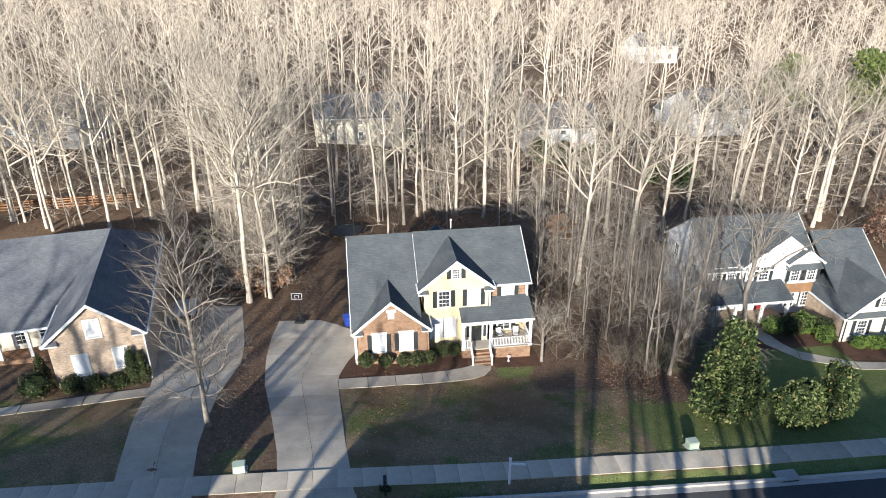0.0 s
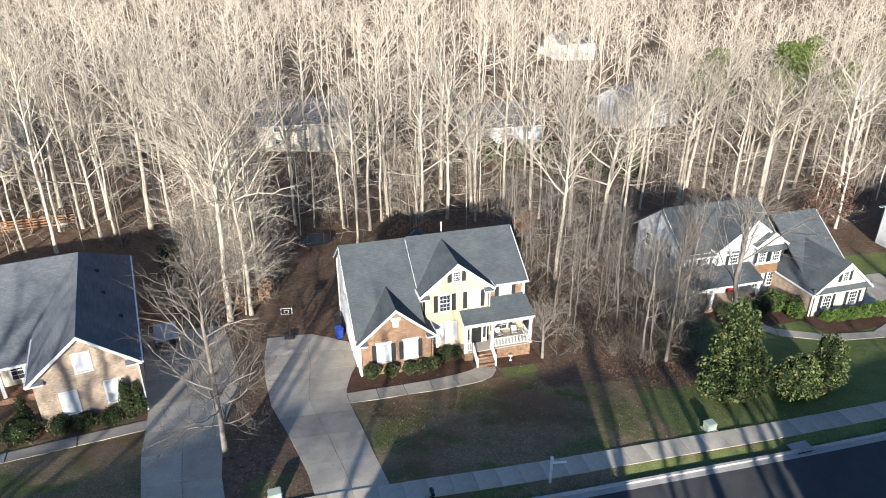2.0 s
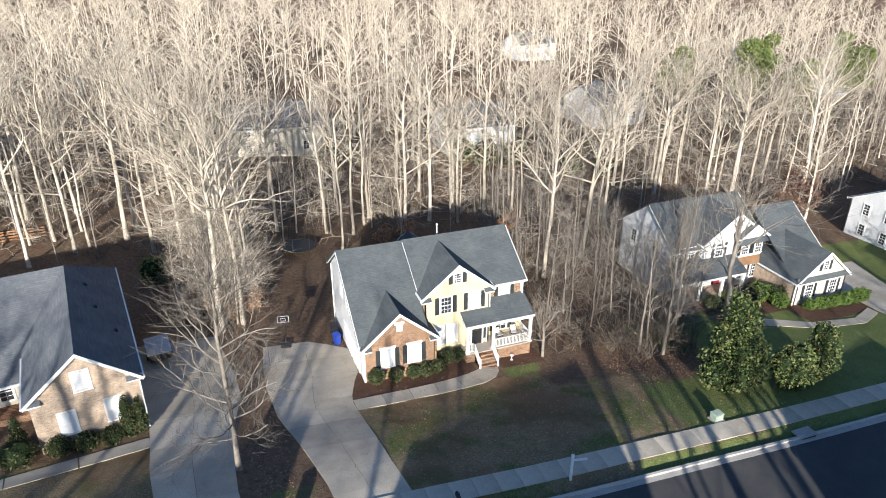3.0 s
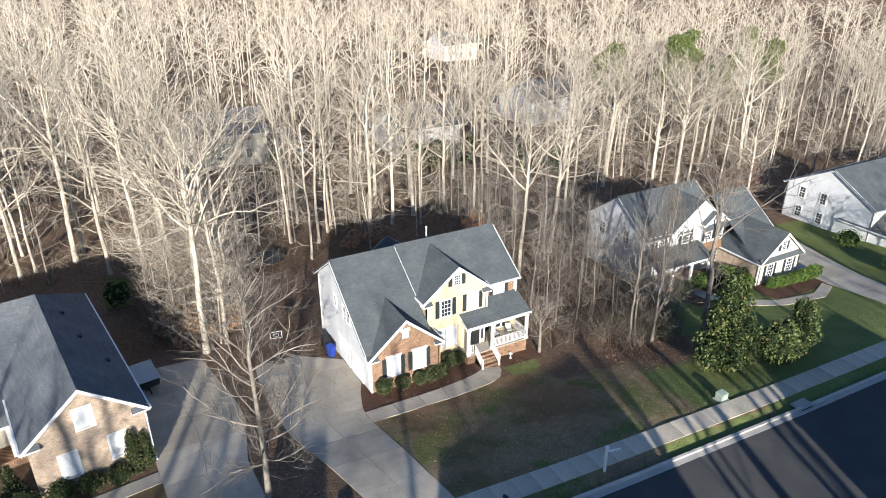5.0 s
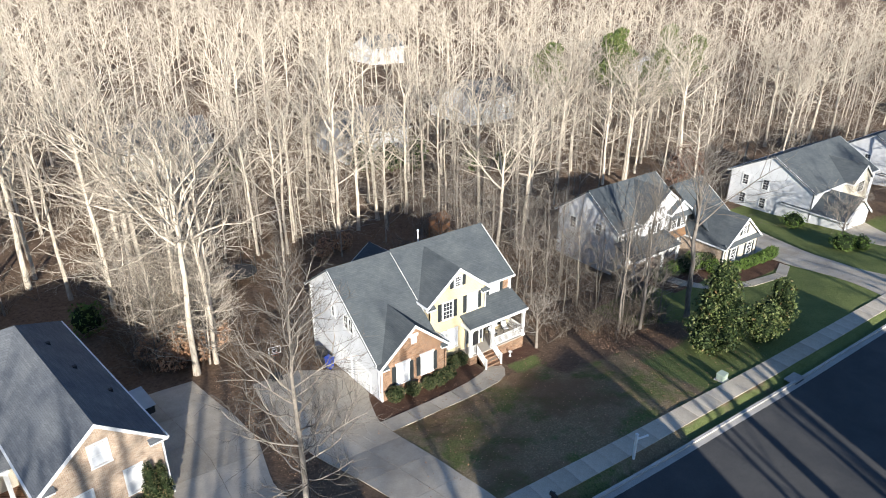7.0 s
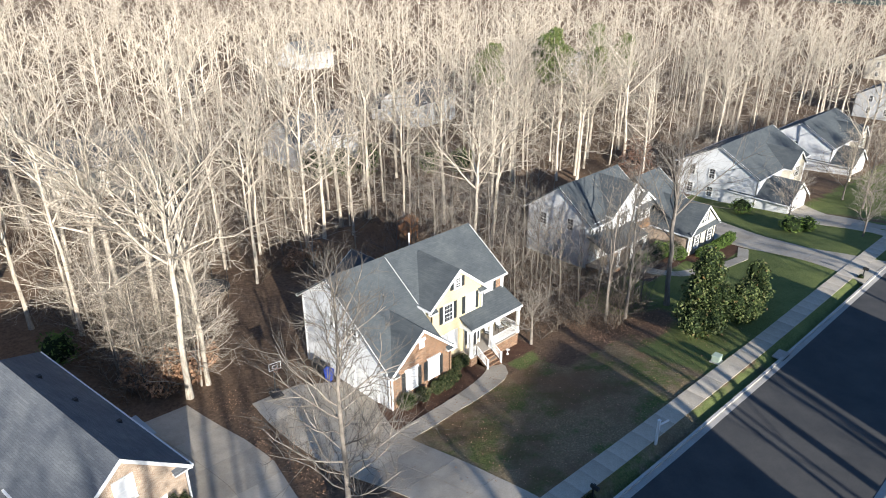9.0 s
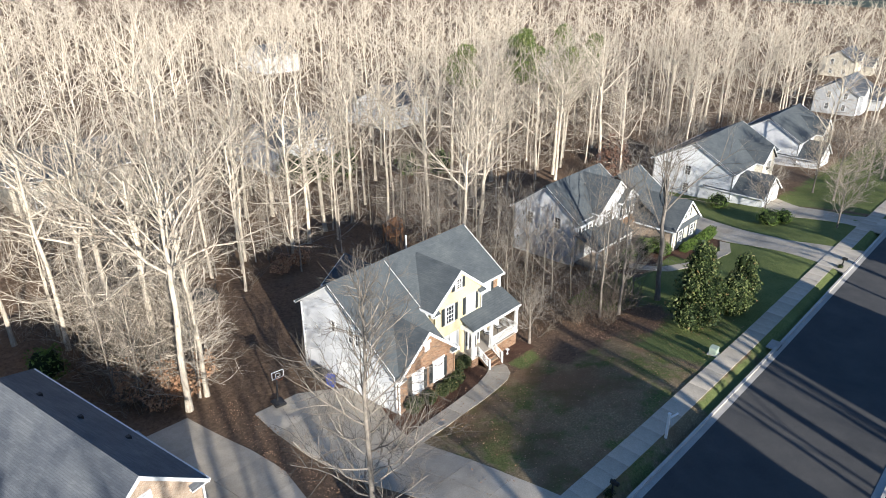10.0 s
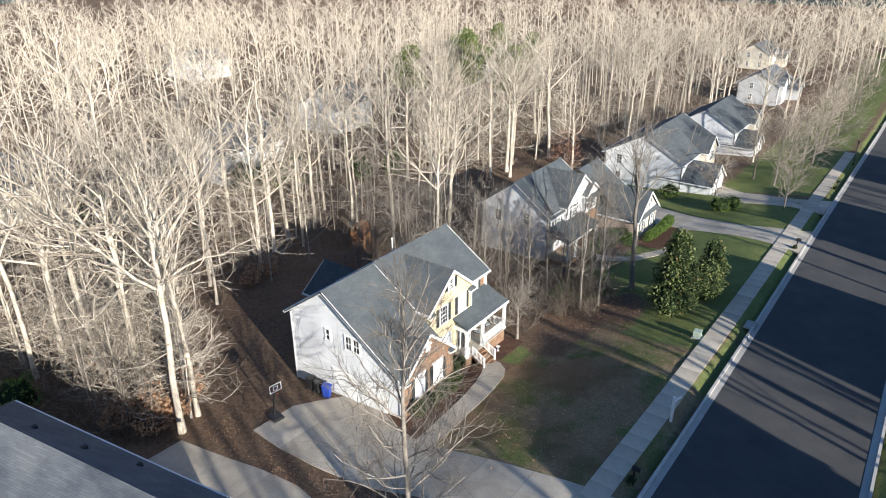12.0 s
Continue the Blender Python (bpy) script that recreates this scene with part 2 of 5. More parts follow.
def box_mesh(*a, m=None):
    return add_box(bmesh.new(), *a, m=m)


def add_slab(bm, pts, offset):
    """A plate: the polygon pts and its copy moved by offset."""
    n = len(pts)
    a = [bm.verts.new(p) for p in pts]
    b = [bm.verts.new(Vector(p) + Vector(offset)) for p in pts]
    bm.faces.new(a)
    bm.faces.new(b[::-1])
    for i in range(n):
        bm.faces.new([a[i], b[i], b[(i + 1) % n], a[(i + 1) % n]])
    bmesh.ops.recalc_face_normals(bm, faces=bm.faces)
    return bm


def slab(pts, offset):
    return add_slab(bmesh.new(), pts, offset)


def tube_arrays(points, radii, sides, out_v, out_f, base):
    """Adds a tapered tube along points to the lists; returns the new count of vertices."""
    p = np.asarray(points, float)
    d = np.gradient(p, axis=0)
    d /= np.linalg.norm(d, axis=1)[:, None] + 1e-9
    ref = np.where(np.abs(d[:, 2:3]) > 0.9, [[1.0, 0, 0]], [[0, 0, 1.0]])
    u = np.cross(d, ref)
    u /= np.linalg.norm(u, axis=1)[:, None] + 1e-9
    w = np.cross(d, u)
    ang = np.linspace(0, 2 * math.pi, sides, endpoint=False)
    ring = p[:, None] + np.asarray(radii)[:, None, None] * (np.cos(ang)[None, :, None] * u[:, None] + np.sin(ang)[None, :, None] * w[:, None])
    out_v.append(ring.reshape(-1, 3))
    n = len(p)
    i, j = np.meshgrid(np.arange(n - 1), np.arange(sides), indexing="ij")
    a, b = i * sides + j, i * sides + (j + 1) % sides
    out_f.append(np.stack([a, b, b + sides, a + sides], -1).reshape(-1, 4) + base)
    return base + n * sides


def quad_mesh(name, vs, fs, material, smooth=True):
    v, f = np.concatenate(vs), np.concatenate(fs)
    me = bpy.data.meshes.new(name)
    me.vertices.add(len(v))
    me.vertices.foreach_set("co", v.astype(np.float32).ravel())
    me.loops.add(f.size)
    me.loops.foreach_set("vertex_index", f.astype(np.int32).ravel())
    me.polygons.add(len(f))
    me.polygons.foreach_set("loop_start", np.arange(0, f.size, f.shape[1], dtype=np.int32))
    me.update(calc_edges=True)
    me.materials.append(material)
    if smooth:
        me.polygons.foreach_set("use_smooth", np.ones(len(f), bool))
    return me


# ---------------------------------------------------------------- the lie of the land
S_X = (-400, -60, -30, -10, -0.6, 9, 18, 27, 45, 60, 90, 130, 400)
S_Z = (7, 5.6, 4.6, 3.6, 3.0, 2.2, 1.7, 1.15, 0.5, 0.0, -1.5, -3.5, -5)
D_Y = (-400, -40, -15, -9.7, -4.5, -1, 7, 12, 25, 60, 400)
D_Z = (-1, 0, 0, 0.75, 1.9, 2.25, 3.05, 3.2, 3.4, 3.6, 2.0)


def ground_z(x, y):
    """Height of the ground: the street falls to the east, the lots fall away from the street."""
    x, y = np.asarray(x, float), np.asarray(y, float)
    s = sum(np.interp(x + o, S_X, S_Z) for o in (-3, -1, 1, 3)) / 4
    d = sum(np.interp(y + o, D_Y, D_Z) for o in (-1.2, 0, 1.2)) / 3
    return s - (1 - 0.2 * np.clip((x - 25) / 17, 0, 1)) * d


def gz(x, y):
    return float(ground_z(x, y))


WALK_B, WALK_F, KERB_B, KERB_F, ROAD_F = -15.35, -16.9, -18.15, -18.75, -28.6


def soft_box(x, y, x0, x1, y0, y1, s=0.8):
    f = lambda a: np.clip(a / s + 0.5, 0, 1)
    return np.minimum(np.minimum(f(x - x0), f(x1 - x)), np.minimum(f(y - y0), f(y1 - y)))


def build_ground():
    xs = np.concatenate([np.linspace(-420, -40, 30)[:-1], np.arange(-40, 80, 0.7), np.linspace(80, 460, 60)])
    ys = np.concatenate([np.linspace(-260, -34, 20)[:-1], np.arange(-34, 40, 0.7), np.linspace(40, 460, 60)])
    X, Y = np.meshgrid(xs, ys, indexing="ij")
    Z = ground_z(X, Y)
    lump = np.array([noise.noise((x * 0.35, y * 0.35, 0)) + 0.5 * noise.noise((x, y, 3)) for x, y in zip(X.ravel(), Y.ravel())]).reshape(X.shape)
    Z = Z + 0.05 * lump
    street = (Y < KERB_B + 0.4) & (Y > ROAD_F - 0.9)
    Z = np.where(street, Z - 0.45, Z)
    me = quad_mesh("ground", [np.stack([X, Y, Z], -1).reshape(-1, 3)], [grid_faces(len(xs), len(ys))], M_GROUND)
    green = np.maximum.reduce([np.maximum(soft_box(X, Y, 25.5, 66, -19, 1.5, 2.0), soft_box(X, Y, 56, 70, -15, 11, 2.0)) - 0.9 * np.clip(1 - np.hypot(X - 27, Y + 6.5) / 5.5, 0, 1),
                               0.58 * soft_box(X, Y, 14, 400, -19, -16.5, 1.0), soft_box(X, Y, 20, 27, -15.8, -9, 3.0), soft_box(X, Y, 70, 260, -17, -2, 4.0) * 0.62,
                               0.75 * soft_box(X, Y, 11.2, 15, -4, -1.6, 2.0), 0.5 * soft_box(X, Y, -10, -5.5, -16, -12, 2),
                               0.9 * soft_box(X, Y, -200, 300, -60, -29, 3.0)])
    dorm = np.maximum.reduce([soft_box(X, Y, -1.5, 14.0, -19, -3.5, 1.5), 0.62 * soft_box(X, Y, 12, 24, -19, -5.5, 3.0), soft_box(X, Y, 8, 24, -19, -14.5, 1.5), soft_box(X, Y, -60, -14, -19, -4.5, 2.0)])
    mul = np.maximum.reduce([soft_box(X, Y, -1.6, 9.3, -3.3, 0.5, 0.5), soft_box(X, Y, 11.3, 15.8, -1.9, 2, 0.5), soft_box(X, Y, 43, 52, -4.6, 0, 0.8),
                             soft_box(X, Y, 35, 43, -1.5, 5, 0.8)])
    col = me.color_attributes.new("cover", "FLOAT_COLOR", "POINT")
    col.data.foreach_set("color", np.stack([green, dorm, mul, np.ones_like(X)], -1).astype(np.float32).ravel())
    tagged(new("ground", me), "sloping ground of leaf litter, dormant lawn and green grass", "ground", kind="structure")


def grid_faces(nx, ny):
    i, j = np.meshgrid(np.arange(nx - 1), np.arange(ny - 1), indexing="ij")
    a = i * ny + j
    return np.stack([a, a + ny, a + ny + 1, a + 1], -1).reshape(-1, 4)


def strip(name, xs, y0, y1, lift, drop, material, label, category, jitter=0.0):
    """A long sheet along the street, with sides."""
    bm = bmesh.new()
    rows = []
    for x in xs:
        z = gz(x, -17)
        rows.append([bm.verts.new(p) for p in ((x, y0, z + drop), (x, y0, z + lift), (x, y1, z + lift), (x, y1, z + drop))])
    for a, b in zip(rows, rows[1:]):
        for k in range(3):
            bm.faces.new([a[k], b[k], b[k + 1], a[k + 1]])
    bmesh.ops.recalc_face_normals(bm, faces=bm.faces)
    return tagged(part(name, bm, material), label, category, kind="structure")


def draped(poly_rows, lift=0.04, depth=0.16):
    """A paved sheet: rows of (left point, right point) laid on the ground, with sides."""
    bm = bmesh.new()
    top = []
    for l, r in poly_rows:
        row = []
        for k in range(5):
            f = k / 4
            x, y = l[0] * (1 - f) + r[0] * f, l[1] * (1 - f) + r[1] * f
            row.append(bm.verts.new((x, y, gz(x, y) + lift)))
        top.append(row)
    for a, b in zip(top, top[1:]):
        for k in range(4):
            bm.faces.new([a[k], a[k + 1], b[k + 1], b[k]])
    bmesh.ops.recalc_face_normals(bm, faces=bm.faces)
    if sum(f.normal.z for f in bm.faces) < 0:
        bmesh.ops.reverse_faces(bm, faces=bm.faces)
    ext = bmesh.ops.extrude_face_region(bm, geom=[e for e in bm.edges if e.is_boundary])
    for v in ext["geom"]:
        if isinstance(v, bmesh.types.BMVert):
            v.co.z -= depth
    bmesh.ops.recalc_face_normals(bm, faces=bm.faces)
    return bm


build_ground()
street_x = np.concatenate([np.arange(-120, 100, 2.0), np.arange(100, 420, 10.0)])
strip("road", street_x, KERB_F + 0.02, ROAD_F, -0.13, -0.5, M_ASPHALT, "dark smooth asphalt street between concrete kerbs", "road")
strip("kerb_north", street_x, KERB_B, KERB_B - 0.19, 0.03, -0.6, M_KERB, "pale concrete kerb along the street", "kerb")
strip("gutter_north", street_x, KERB_B - 0.18, KERB_F, -0.115, -0.6, M_KERB, "concrete gutter pan beside the asphalt", "gutter")
strip("kerb_south", street_x, ROAD_F - 0.42, ROAD_F - 0.6, 0.03, -0.6, M_KERB, "pale concrete kerb along the far side of the street", "kerb")
strip("gutter_south", street_x, ROAD_F + 0.02, ROAD_F - 0.43, -0.115, -0.6, M_KERB, "concrete gutter pan along the far side of the street", "gutter")

# ---------------------------------------------------------------- paving
def edge_at(y, table):
    return float(np.interp(y, [p[0] for p in table], [p[1] for p in table]))


def paved_drive(name, left, right, ys, columns, label):
    """A concrete drive poured in panels: joints across and along."""
    drive = thing(name, label, "driveway", kind="structure")
    for a, b in zip(ys, ys[1:]):
        for c in range(columns):
            rows = []
            for k in range(4):
                y = (a + 0.012) + (b - a - 0.024) * k / 3
                l, r = edge_at(y, left), edge_at(y, right)
                w = (r - l) / columns
                rows.append(((l + w * c + 0.012, y), (l + w * (c + 1) - 0.012, y)))
            part("panel", draped(rows), M_CONC, drive)
    return drive


MAIN_L = ((-18.1, -5.3), (-16.9, -5.0), (-13.2, -5.35), (-9, -6.1), (-3.6, -7.2), (0.4, -7.5), (4, -7.4), (7.3, -7.0))
MAIN_R = ((-18.1, -0.2), (-16.9, -0.55), (-15.3, -0.65), (-12, -1.0), (-4.7, -1.5), (-3.2, -1.6), (-0.5, -0.75), (1, -0.06), (5.3, -0.06), (7.3, -3.2))
LEFT_L = ((-18.1, -14.8), (-16.5, -14.5), (-8, -15.55), (-3, -15.75), (10.4, -17.6))
LEFT_R = ((-18.1, -9.6), (-16.5, -10.0), (-12, -10.45), (-5, -10.45), (0, -9.4), (3.4, -9.6), (10.4, -10.7))
RIGHT_L = ((-18.1, 48.0), (-16.5, 48.7), (-12, 50.2), (-2.5, 51.6), (6, 51.8))
RIGHT_R = ((-18.1, 56.2), (-16.5, 55.4), (-10.6, 54.6), (0.7, 58.4), (6, 60.5))
paved_drive("driveway", MAIN_L, MAIN_R, (-18.1, -15.35, -12.2, -9.0, -5.8, -2.6, 0.8, 4.0, 7.3), 2, "long concrete driveway in cracked panels beside the brick house")
paved_drive("driveway", LEFT_L, LEFT_R, (-18.1, -15.35, -12, -8.6, -5.2, -1.5, 2.3, 6.2, 10.4), 2, "pale concrete driveway under a bare tree")
paved_drive("driveway", RIGHT_L, RIGHT_R, (-18.1, -15.35, -11.5, -7.5, -3.5, 1, 6), 2, "wide concrete driveway beside the white house")
paved_drive("driveway", ((-18.1, 64.0), (-14, 65.0), (-7, 65.0), (-2.8, 68.4)), ((-18.1, 70.8), (-14, 69.0), (-7, 70.6), (-2.8, 74.2)), (-18.1, -15.35, -11, -7, -2.8), 2, "concrete driveway of a house farther down the street")

WALKS = (
    ("path", "curving concrete path from the driveway to the porch steps",
     (((-1.55, -3.3), (-1.5, -4.85)), ((0.8, -3.12), (0.8, -4.7)), ((3, -2.95), (3, -4.52)), ((5.2, -2.7), (5.2, -4.35)), ((7.2, -2.35), (7.4, -4.1)), ((8.5, -2.0), (9.3, -3.75)),
      ((9.2, -1.75), (10.4, -3.2)), ((9.55, -1.55), (11.1, -2.3)), ((9.65, -1.45), (11.25, -1.45)))),
    ("path", "straight concrete path along the tan brick gable",
     (((-27.5, -6.2), (-26.5, -7.3)), ((-24, -5.3), (-23.8, -6.6)), ((-20, -4.4), (-19.8, -5.7)), ((-15.7, -3.5), (-15.6, -4.8)))),
    ("path", "curving concrete path to the white house porch",
     (((36.9, 3), (38.3, 3)), ((37.1, -0.5), (38.6, -0.5)), ((38.6, -3.4), (39.2, -2.1)), ((42.5, -5.8), (42.9, -4.5)), ((47.5, -6.6), (47.6, -5.3)), ((50.8, -5.2), (51, -3.9)))),
)
for name, label, rows in WALKS:
    path = thing(name, label, "path", kind="structure")
    for a, b in zip(rows, rows[1:]):
        seg = []
        for f in (0.012, 0.35, 0.68, 0.988):
            seg.append((tuple(a[0][k] * (1 - f) + b[0][k] * f for k in range(2)), tuple(a[1][k] * (1 - f) + b[1][k] * f for k in range(2))))
        part("slab", draped(seg, 0.045), M_CONC, path)

walk_path = thing("pavement", "concrete pavement of square slabs along the street", "pavement", kind="structure")
slab_me = part("slab", box_mesh(-0.745, 0.745, WALK_F, WALK_B, -0.15, 0.0), M_CONC, walk_path)
slab_x = [x for x in np.arange(-46, 105, 1.51)]
for i, x in enumerate(slab_x):
    z = gz(x, -16.1)
    lean = math.degrees(math.atan2(gz(x - 0.75, -16.1) - gz(x + 0.75, -16.1), 1.5))
    m = pose(x, 0, z + 0.06 + random.uniform(-0.006, 0.006), 0, lean, 0)
    if i == 0:
        slab_me.matrix_basis = m
    else:
        shared("slab", slab_me.data, walk_path, m)
inlet = thing("storm_drain", "concrete storm drain inlet in the kerb with a dark mouth", "storm drain")
for x in (27.6,):
    part("lid", box_mesh(x - 0.75, x + 0.75, -18.42, -17.55, gz(x, -17) - 0.06, gz(x, -17) + 0.045), M_KERB, inlet)
    # no hole: a solid black bar carries the opening's shade as colour
    part("mouth", box_mesh(x - 0.6, x + 0.6, -18.47, -18.35, gz(x, -17) - 0.11, gz(x, -17) - 0.062), M_DARK, inlet)


# ---------------------------------------------------------------- house parts
def turn_to(side):
    """Local x along the wall, local y into the house, z up, seen from outside."""
    return {"s": 0, "e": 90, "n": 180, "w": 270}[side]


def window(parent, at, side, w, h, blind=False, shutters=True, head=False, cols=2, rows=2):
    """A sash window in a wall: at is the middle of the opening on the wall's face."""
    m = pose(*at, 0, 0, turn_to(side))
    win = part("window", window_frame(w, h, head, m), M_TRIM, parent)
    part("pane", box_mesh(-w / 2 + 0.05, w / 2 - 0.05, -0.035, -0.02, -h / 2 + 0.05, h / 2 - 0.05, m=m), M_BLIND if blind else M_GLASS, win)
    bars = bmesh.new()
    if not blind:
        for i in range(1, cols):
            x = -w / 2 + w * i / cols
            add_box(bars, x - 0.013, x + 0.013, -0.05, -0.036, -h / 2 + 0.05, h / 2 - 0.05, m)
        for j in range(1, rows * 2):
            z = -h / 2 + h * j / (rows * 2)
            t = 0.035 if j == rows else 0.014
            add_box(bars, -w / 2 + 0.05, w / 2 - 0.05, -0.056, -0.037, z - t, z + t, m)
    else:
        add_box(bars, -w / 2 + 0.05, w / 2 - 0.05, -0.056, -0.037, -0.03, 0.03, m)
    part("sash_grid", bars, M_TRIM, win)
    if shutters:
        sw = 0.36
        for s in (-1, 1):
            bm = bmesh.new()
            x = s * (w / 2 + 0.12 + sw / 2)
            add_box(bm, x - sw / 2, x + sw / 2, -0.035, 0.0, -h / 2 - 0.03, h / 2 + 0.05, m)
            for k in range(2):
                z0, z1 = (-h / 2 + 0.05, -0.04) if k == 0 else (0.04, h / 2 - 0.03)
                n = max(3, int((z1 - z0) / 0.09))
                for q in range(n):
                    z = z0 + (z1 - z0) * (q + 0.5) / n
                    add_box(bm, x - sw / 2 + 0.05, x + sw / 2 - 0.05, -0.048, -0.034, z - 0.026, z + 0.02, m)
            part("shutter", bm, M_SHUTTER, parent, "dark louvred shutter")
    return win


def window_frame(w, h, head, m):
    bm = bmesh.new()
    t = 0.10
    for x0, x1, z0, z1 in ((-w / 2 - t, -w / 2 + 0.05, -h / 2, h / 2), (w / 2 - 0.05, w / 2 + t, -h / 2, h / 2),
                           (-w / 2 - t, w / 2 + t, h / 2, h / 2 + t), (-w / 2 - t - 0.03, w / 2 + t + 0.03, -h / 2 - 0.08, -h / 2)):
        add_box(bm, x0, x1, -0.065 if z1 > -h / 2 else -0.10, 0.0, z0, z1, m)
    if head:
        add_box(bm, -w / 2 - t - 0.08, w / 2 + t + 0.08, -0.10, 0.0, h / 2 + t, h / 2 + t + 0.16, m)
    return bm


def roof_plane(parent, pts, material, th=0.13):
    """A shingled plane with its deck; pts run round it, eave first."""
    n = (Vector(pts[1]) - Vector(pts[0])).cross(Vector(pts[2]) - Vector(pts[0])).normalized()
    if n.z < 0:
        n = -n
    return part("roof", slab(pts, -n * th), material, parent)


def board(parent, a, b, depth=0.2, thick=0.05, out=(0, 0, 0), name="fascia", material=None):
    """A trim board from a to b, hanging down by depth."""
    a, b, out = Vector(a) + Vector(out), Vector(b) + Vector(out), Vector(out)
    d = (b - a).normalized()
    side = d.cross(Vector((0, 0, 1))).normalized() * thick
    up = Vector((0, 0, 0.012))
    return part(name, slab([a + up - side / 2, b + up - side / 2, b - Vector((0, 0, depth)) - side / 2, a - Vector((0, 0, depth)) - side / 2], side), material or M_TRIM, parent)


def block(parent, x0, x1, y0, y1, zb, zr, rp, s0, s1, axis, mats, roof, over=0.35, rake=0.28, trim=None, walls="swne"):
    """A gabled mass. The ridge runs along axis at rp; s0 and s1 are the slopes on the low and high side. mats: wall materials by side."""
    th = 0.16
    lo, hi = (y0, y1) if axis == "x" else (x0, x1)
    e0, e1 = zr - s0 * (rp - lo) - 0.16, zr - s1 * (hi - rp) - 0.16
    zt = zr - 0.16
    P = (lambda u, v, z: (v, u, z)) if axis == "x" else (lambda u, v, z: (u, v, z))
    a0, a1 = (x0, x1) if axis == "x" else (y0, y1)
    sides = {"x": ("s", "n", "w", "e"), "y": ("w", "e", "s", "n")}[axis]
    for key, u, e, inward in ((sides[0], lo, e0, 1), (sides[1], hi, e1, -1)):
        if key in walls:
            pts = [P(u, a0, zb), P(u, a1, zb), P(u, a1, e), P(u, a0, e)]
            part("wall", slab(pts, Vector(P(inward * th, 0, 0))), mats[key], parent)
    for key, a, inward in ((sides[2], a0, 1), (sides[3], a1, -1)):
        if key in walls:
            g = 0.002
            pts = [P(lo - g, a, zb), P(hi + g, a, zb), P(hi + g, a, e1), P(rp, a, zt), P(lo - g, a, e0)]
            part("wall", slab(pts, Vector(P(0, inward * th, 0))), mats[key], parent)
    r0, r1 = a0 - (rake if sides[2] in walls else 0), a1 + (rake if sides[3] in walls else 0)
    z0, z1 = zr - s0 * (rp - lo + over), zr - s1 * (hi - rp + over)
    t0, t1 = trim or (r1, r1)
    roof_plane(parent, [P(lo - over, r0, z0), P(lo - over, t0, z0), P(rp, r1, zr), P(rp, r0, zr)], roof)
    roof_plane(parent, [P(hi + over, r0, z1), P(hi + over, t1, z1), P(rp, r1, zr), P(rp, r0, zr)], roof)
    part("ridge_cap", slab([P(rp - 0.14, r0, zr - 0.14 * s0 + 0.03), P(rp, r0, zr + 0.03), P(rp + 0.14, r0, zr - 0.14 * s1 + 0.03)], Vector(P(0, r1 - r0, 0))), roof, parent)
    for key, a, o in ((sides[2], r0, -1), (sides[3], r1, 1)):
        if key in walls:
            out = Vector(P(0, o * (0.03 if key == "s" else -0.04), 0))
            board(parent, P(lo - over, a, z0), P(rp, a, zr), 0.24, 0.05, out, "rake_board")
            board(parent, P(rp, a, zr), P(hi + over, a, z1), 0.24, 0.05, out, "rake_board")
    for key, u, z in ((sides[0], lo - over - 0.05, z0), (sides[1], hi + over + 0.05, z1)):
        if key in walls:
            board(parent, P(u, r0, z - 0.02), P(u, t0 if u < rp else t1, z - 0.02), 0.13, 0.11, (0, 0, 0), "gutter", M_GUTTER)
    return e0, e1


def downspout(parent, x, y, z0, z1):
    bm = box_mesh(x - 0.045, x + 0.045, y - 0.045, y + 0.045, z0, z1)
    add_box(bm, x - 0.045, x + 0.045, y - 0.35, y + 0.04, z0, z0 + 0.09)
    return part("downspout", bm, M_GUTTER, parent)


def all_sides(m):
    return {"s": m, "e": m, "n": m, "w": m}


# ---------------------------------------------------------------- the brick and cream house
house = thing("house", "two-storey brick and cream siding house with grey shingle roof", "house")
front_brick = {"s": M_BRICK, "w": M_WHITE, "e": M_WHITE, "n": M_WHITE}
block(house, 0, 5.5, -0.55, 10.3, -1.2, 9.05, 6.33, 0.685, 0.70, "x", all_sides(M_WHITE), M_SHINGLE, walls="wn", rake=0.36)
block(house, 5.5, 15.0, 1.9, 10.3, -1.2, 9.12, 6.33, 0.667, 0.70, "x", front_brick, M_SHINGLE, walls="sen")
part("step_trim", slab([(5.475, 6.33, 9.075), (5.50, 6.33, 9.075), (5.50, 1.3, 5.68), (5.475, 1.3, 5.68)], (0, 0, -0.22)), M_TRIM, house, "white trim board where the roof steps")
block(house, 5.72, 11.55, 1.0, 5.6, -1.2, 8.82, 8.62, 0.81, 0.81, "y", all_sides(M_CREAM), M_SHINGLE, walls="swe", over=0.32)
block(house, -0.004, 6.0, -0.95, 2.85, -0.6, 6.55, 2.97, 0.86, 0.86, "y", {"s": M_BRICK, "e": M_BRICK, "w": M_WHITE}, M_SHINGLE, walls="sew", over=0.25, trim=(-0.85, 1.6))
# white lower wall between garage and porch, and the porch's back wall
part("wall", box_mesh(11.553, 14.998, 1.80, 1.896, -0.6, 3.9), M_CREAM, house)
for x in (0.04, 5.96):
    part("corner_board", box_mesh(x - 0.06, x + 0.06, -1.0, -0.93, 0.3, 3.7), M_TRIM if x < 1 else M_BRICK, house)
part("corner_board", box_mesh(11.47, 11.57, 0.96, 1.06, 3.6, 5.9), M_TRIM, house)
part("corner_board", box_mesh(14.93, 15.04, 1.86, 1.96, 0.0, 5.8), M_TRIM, house)
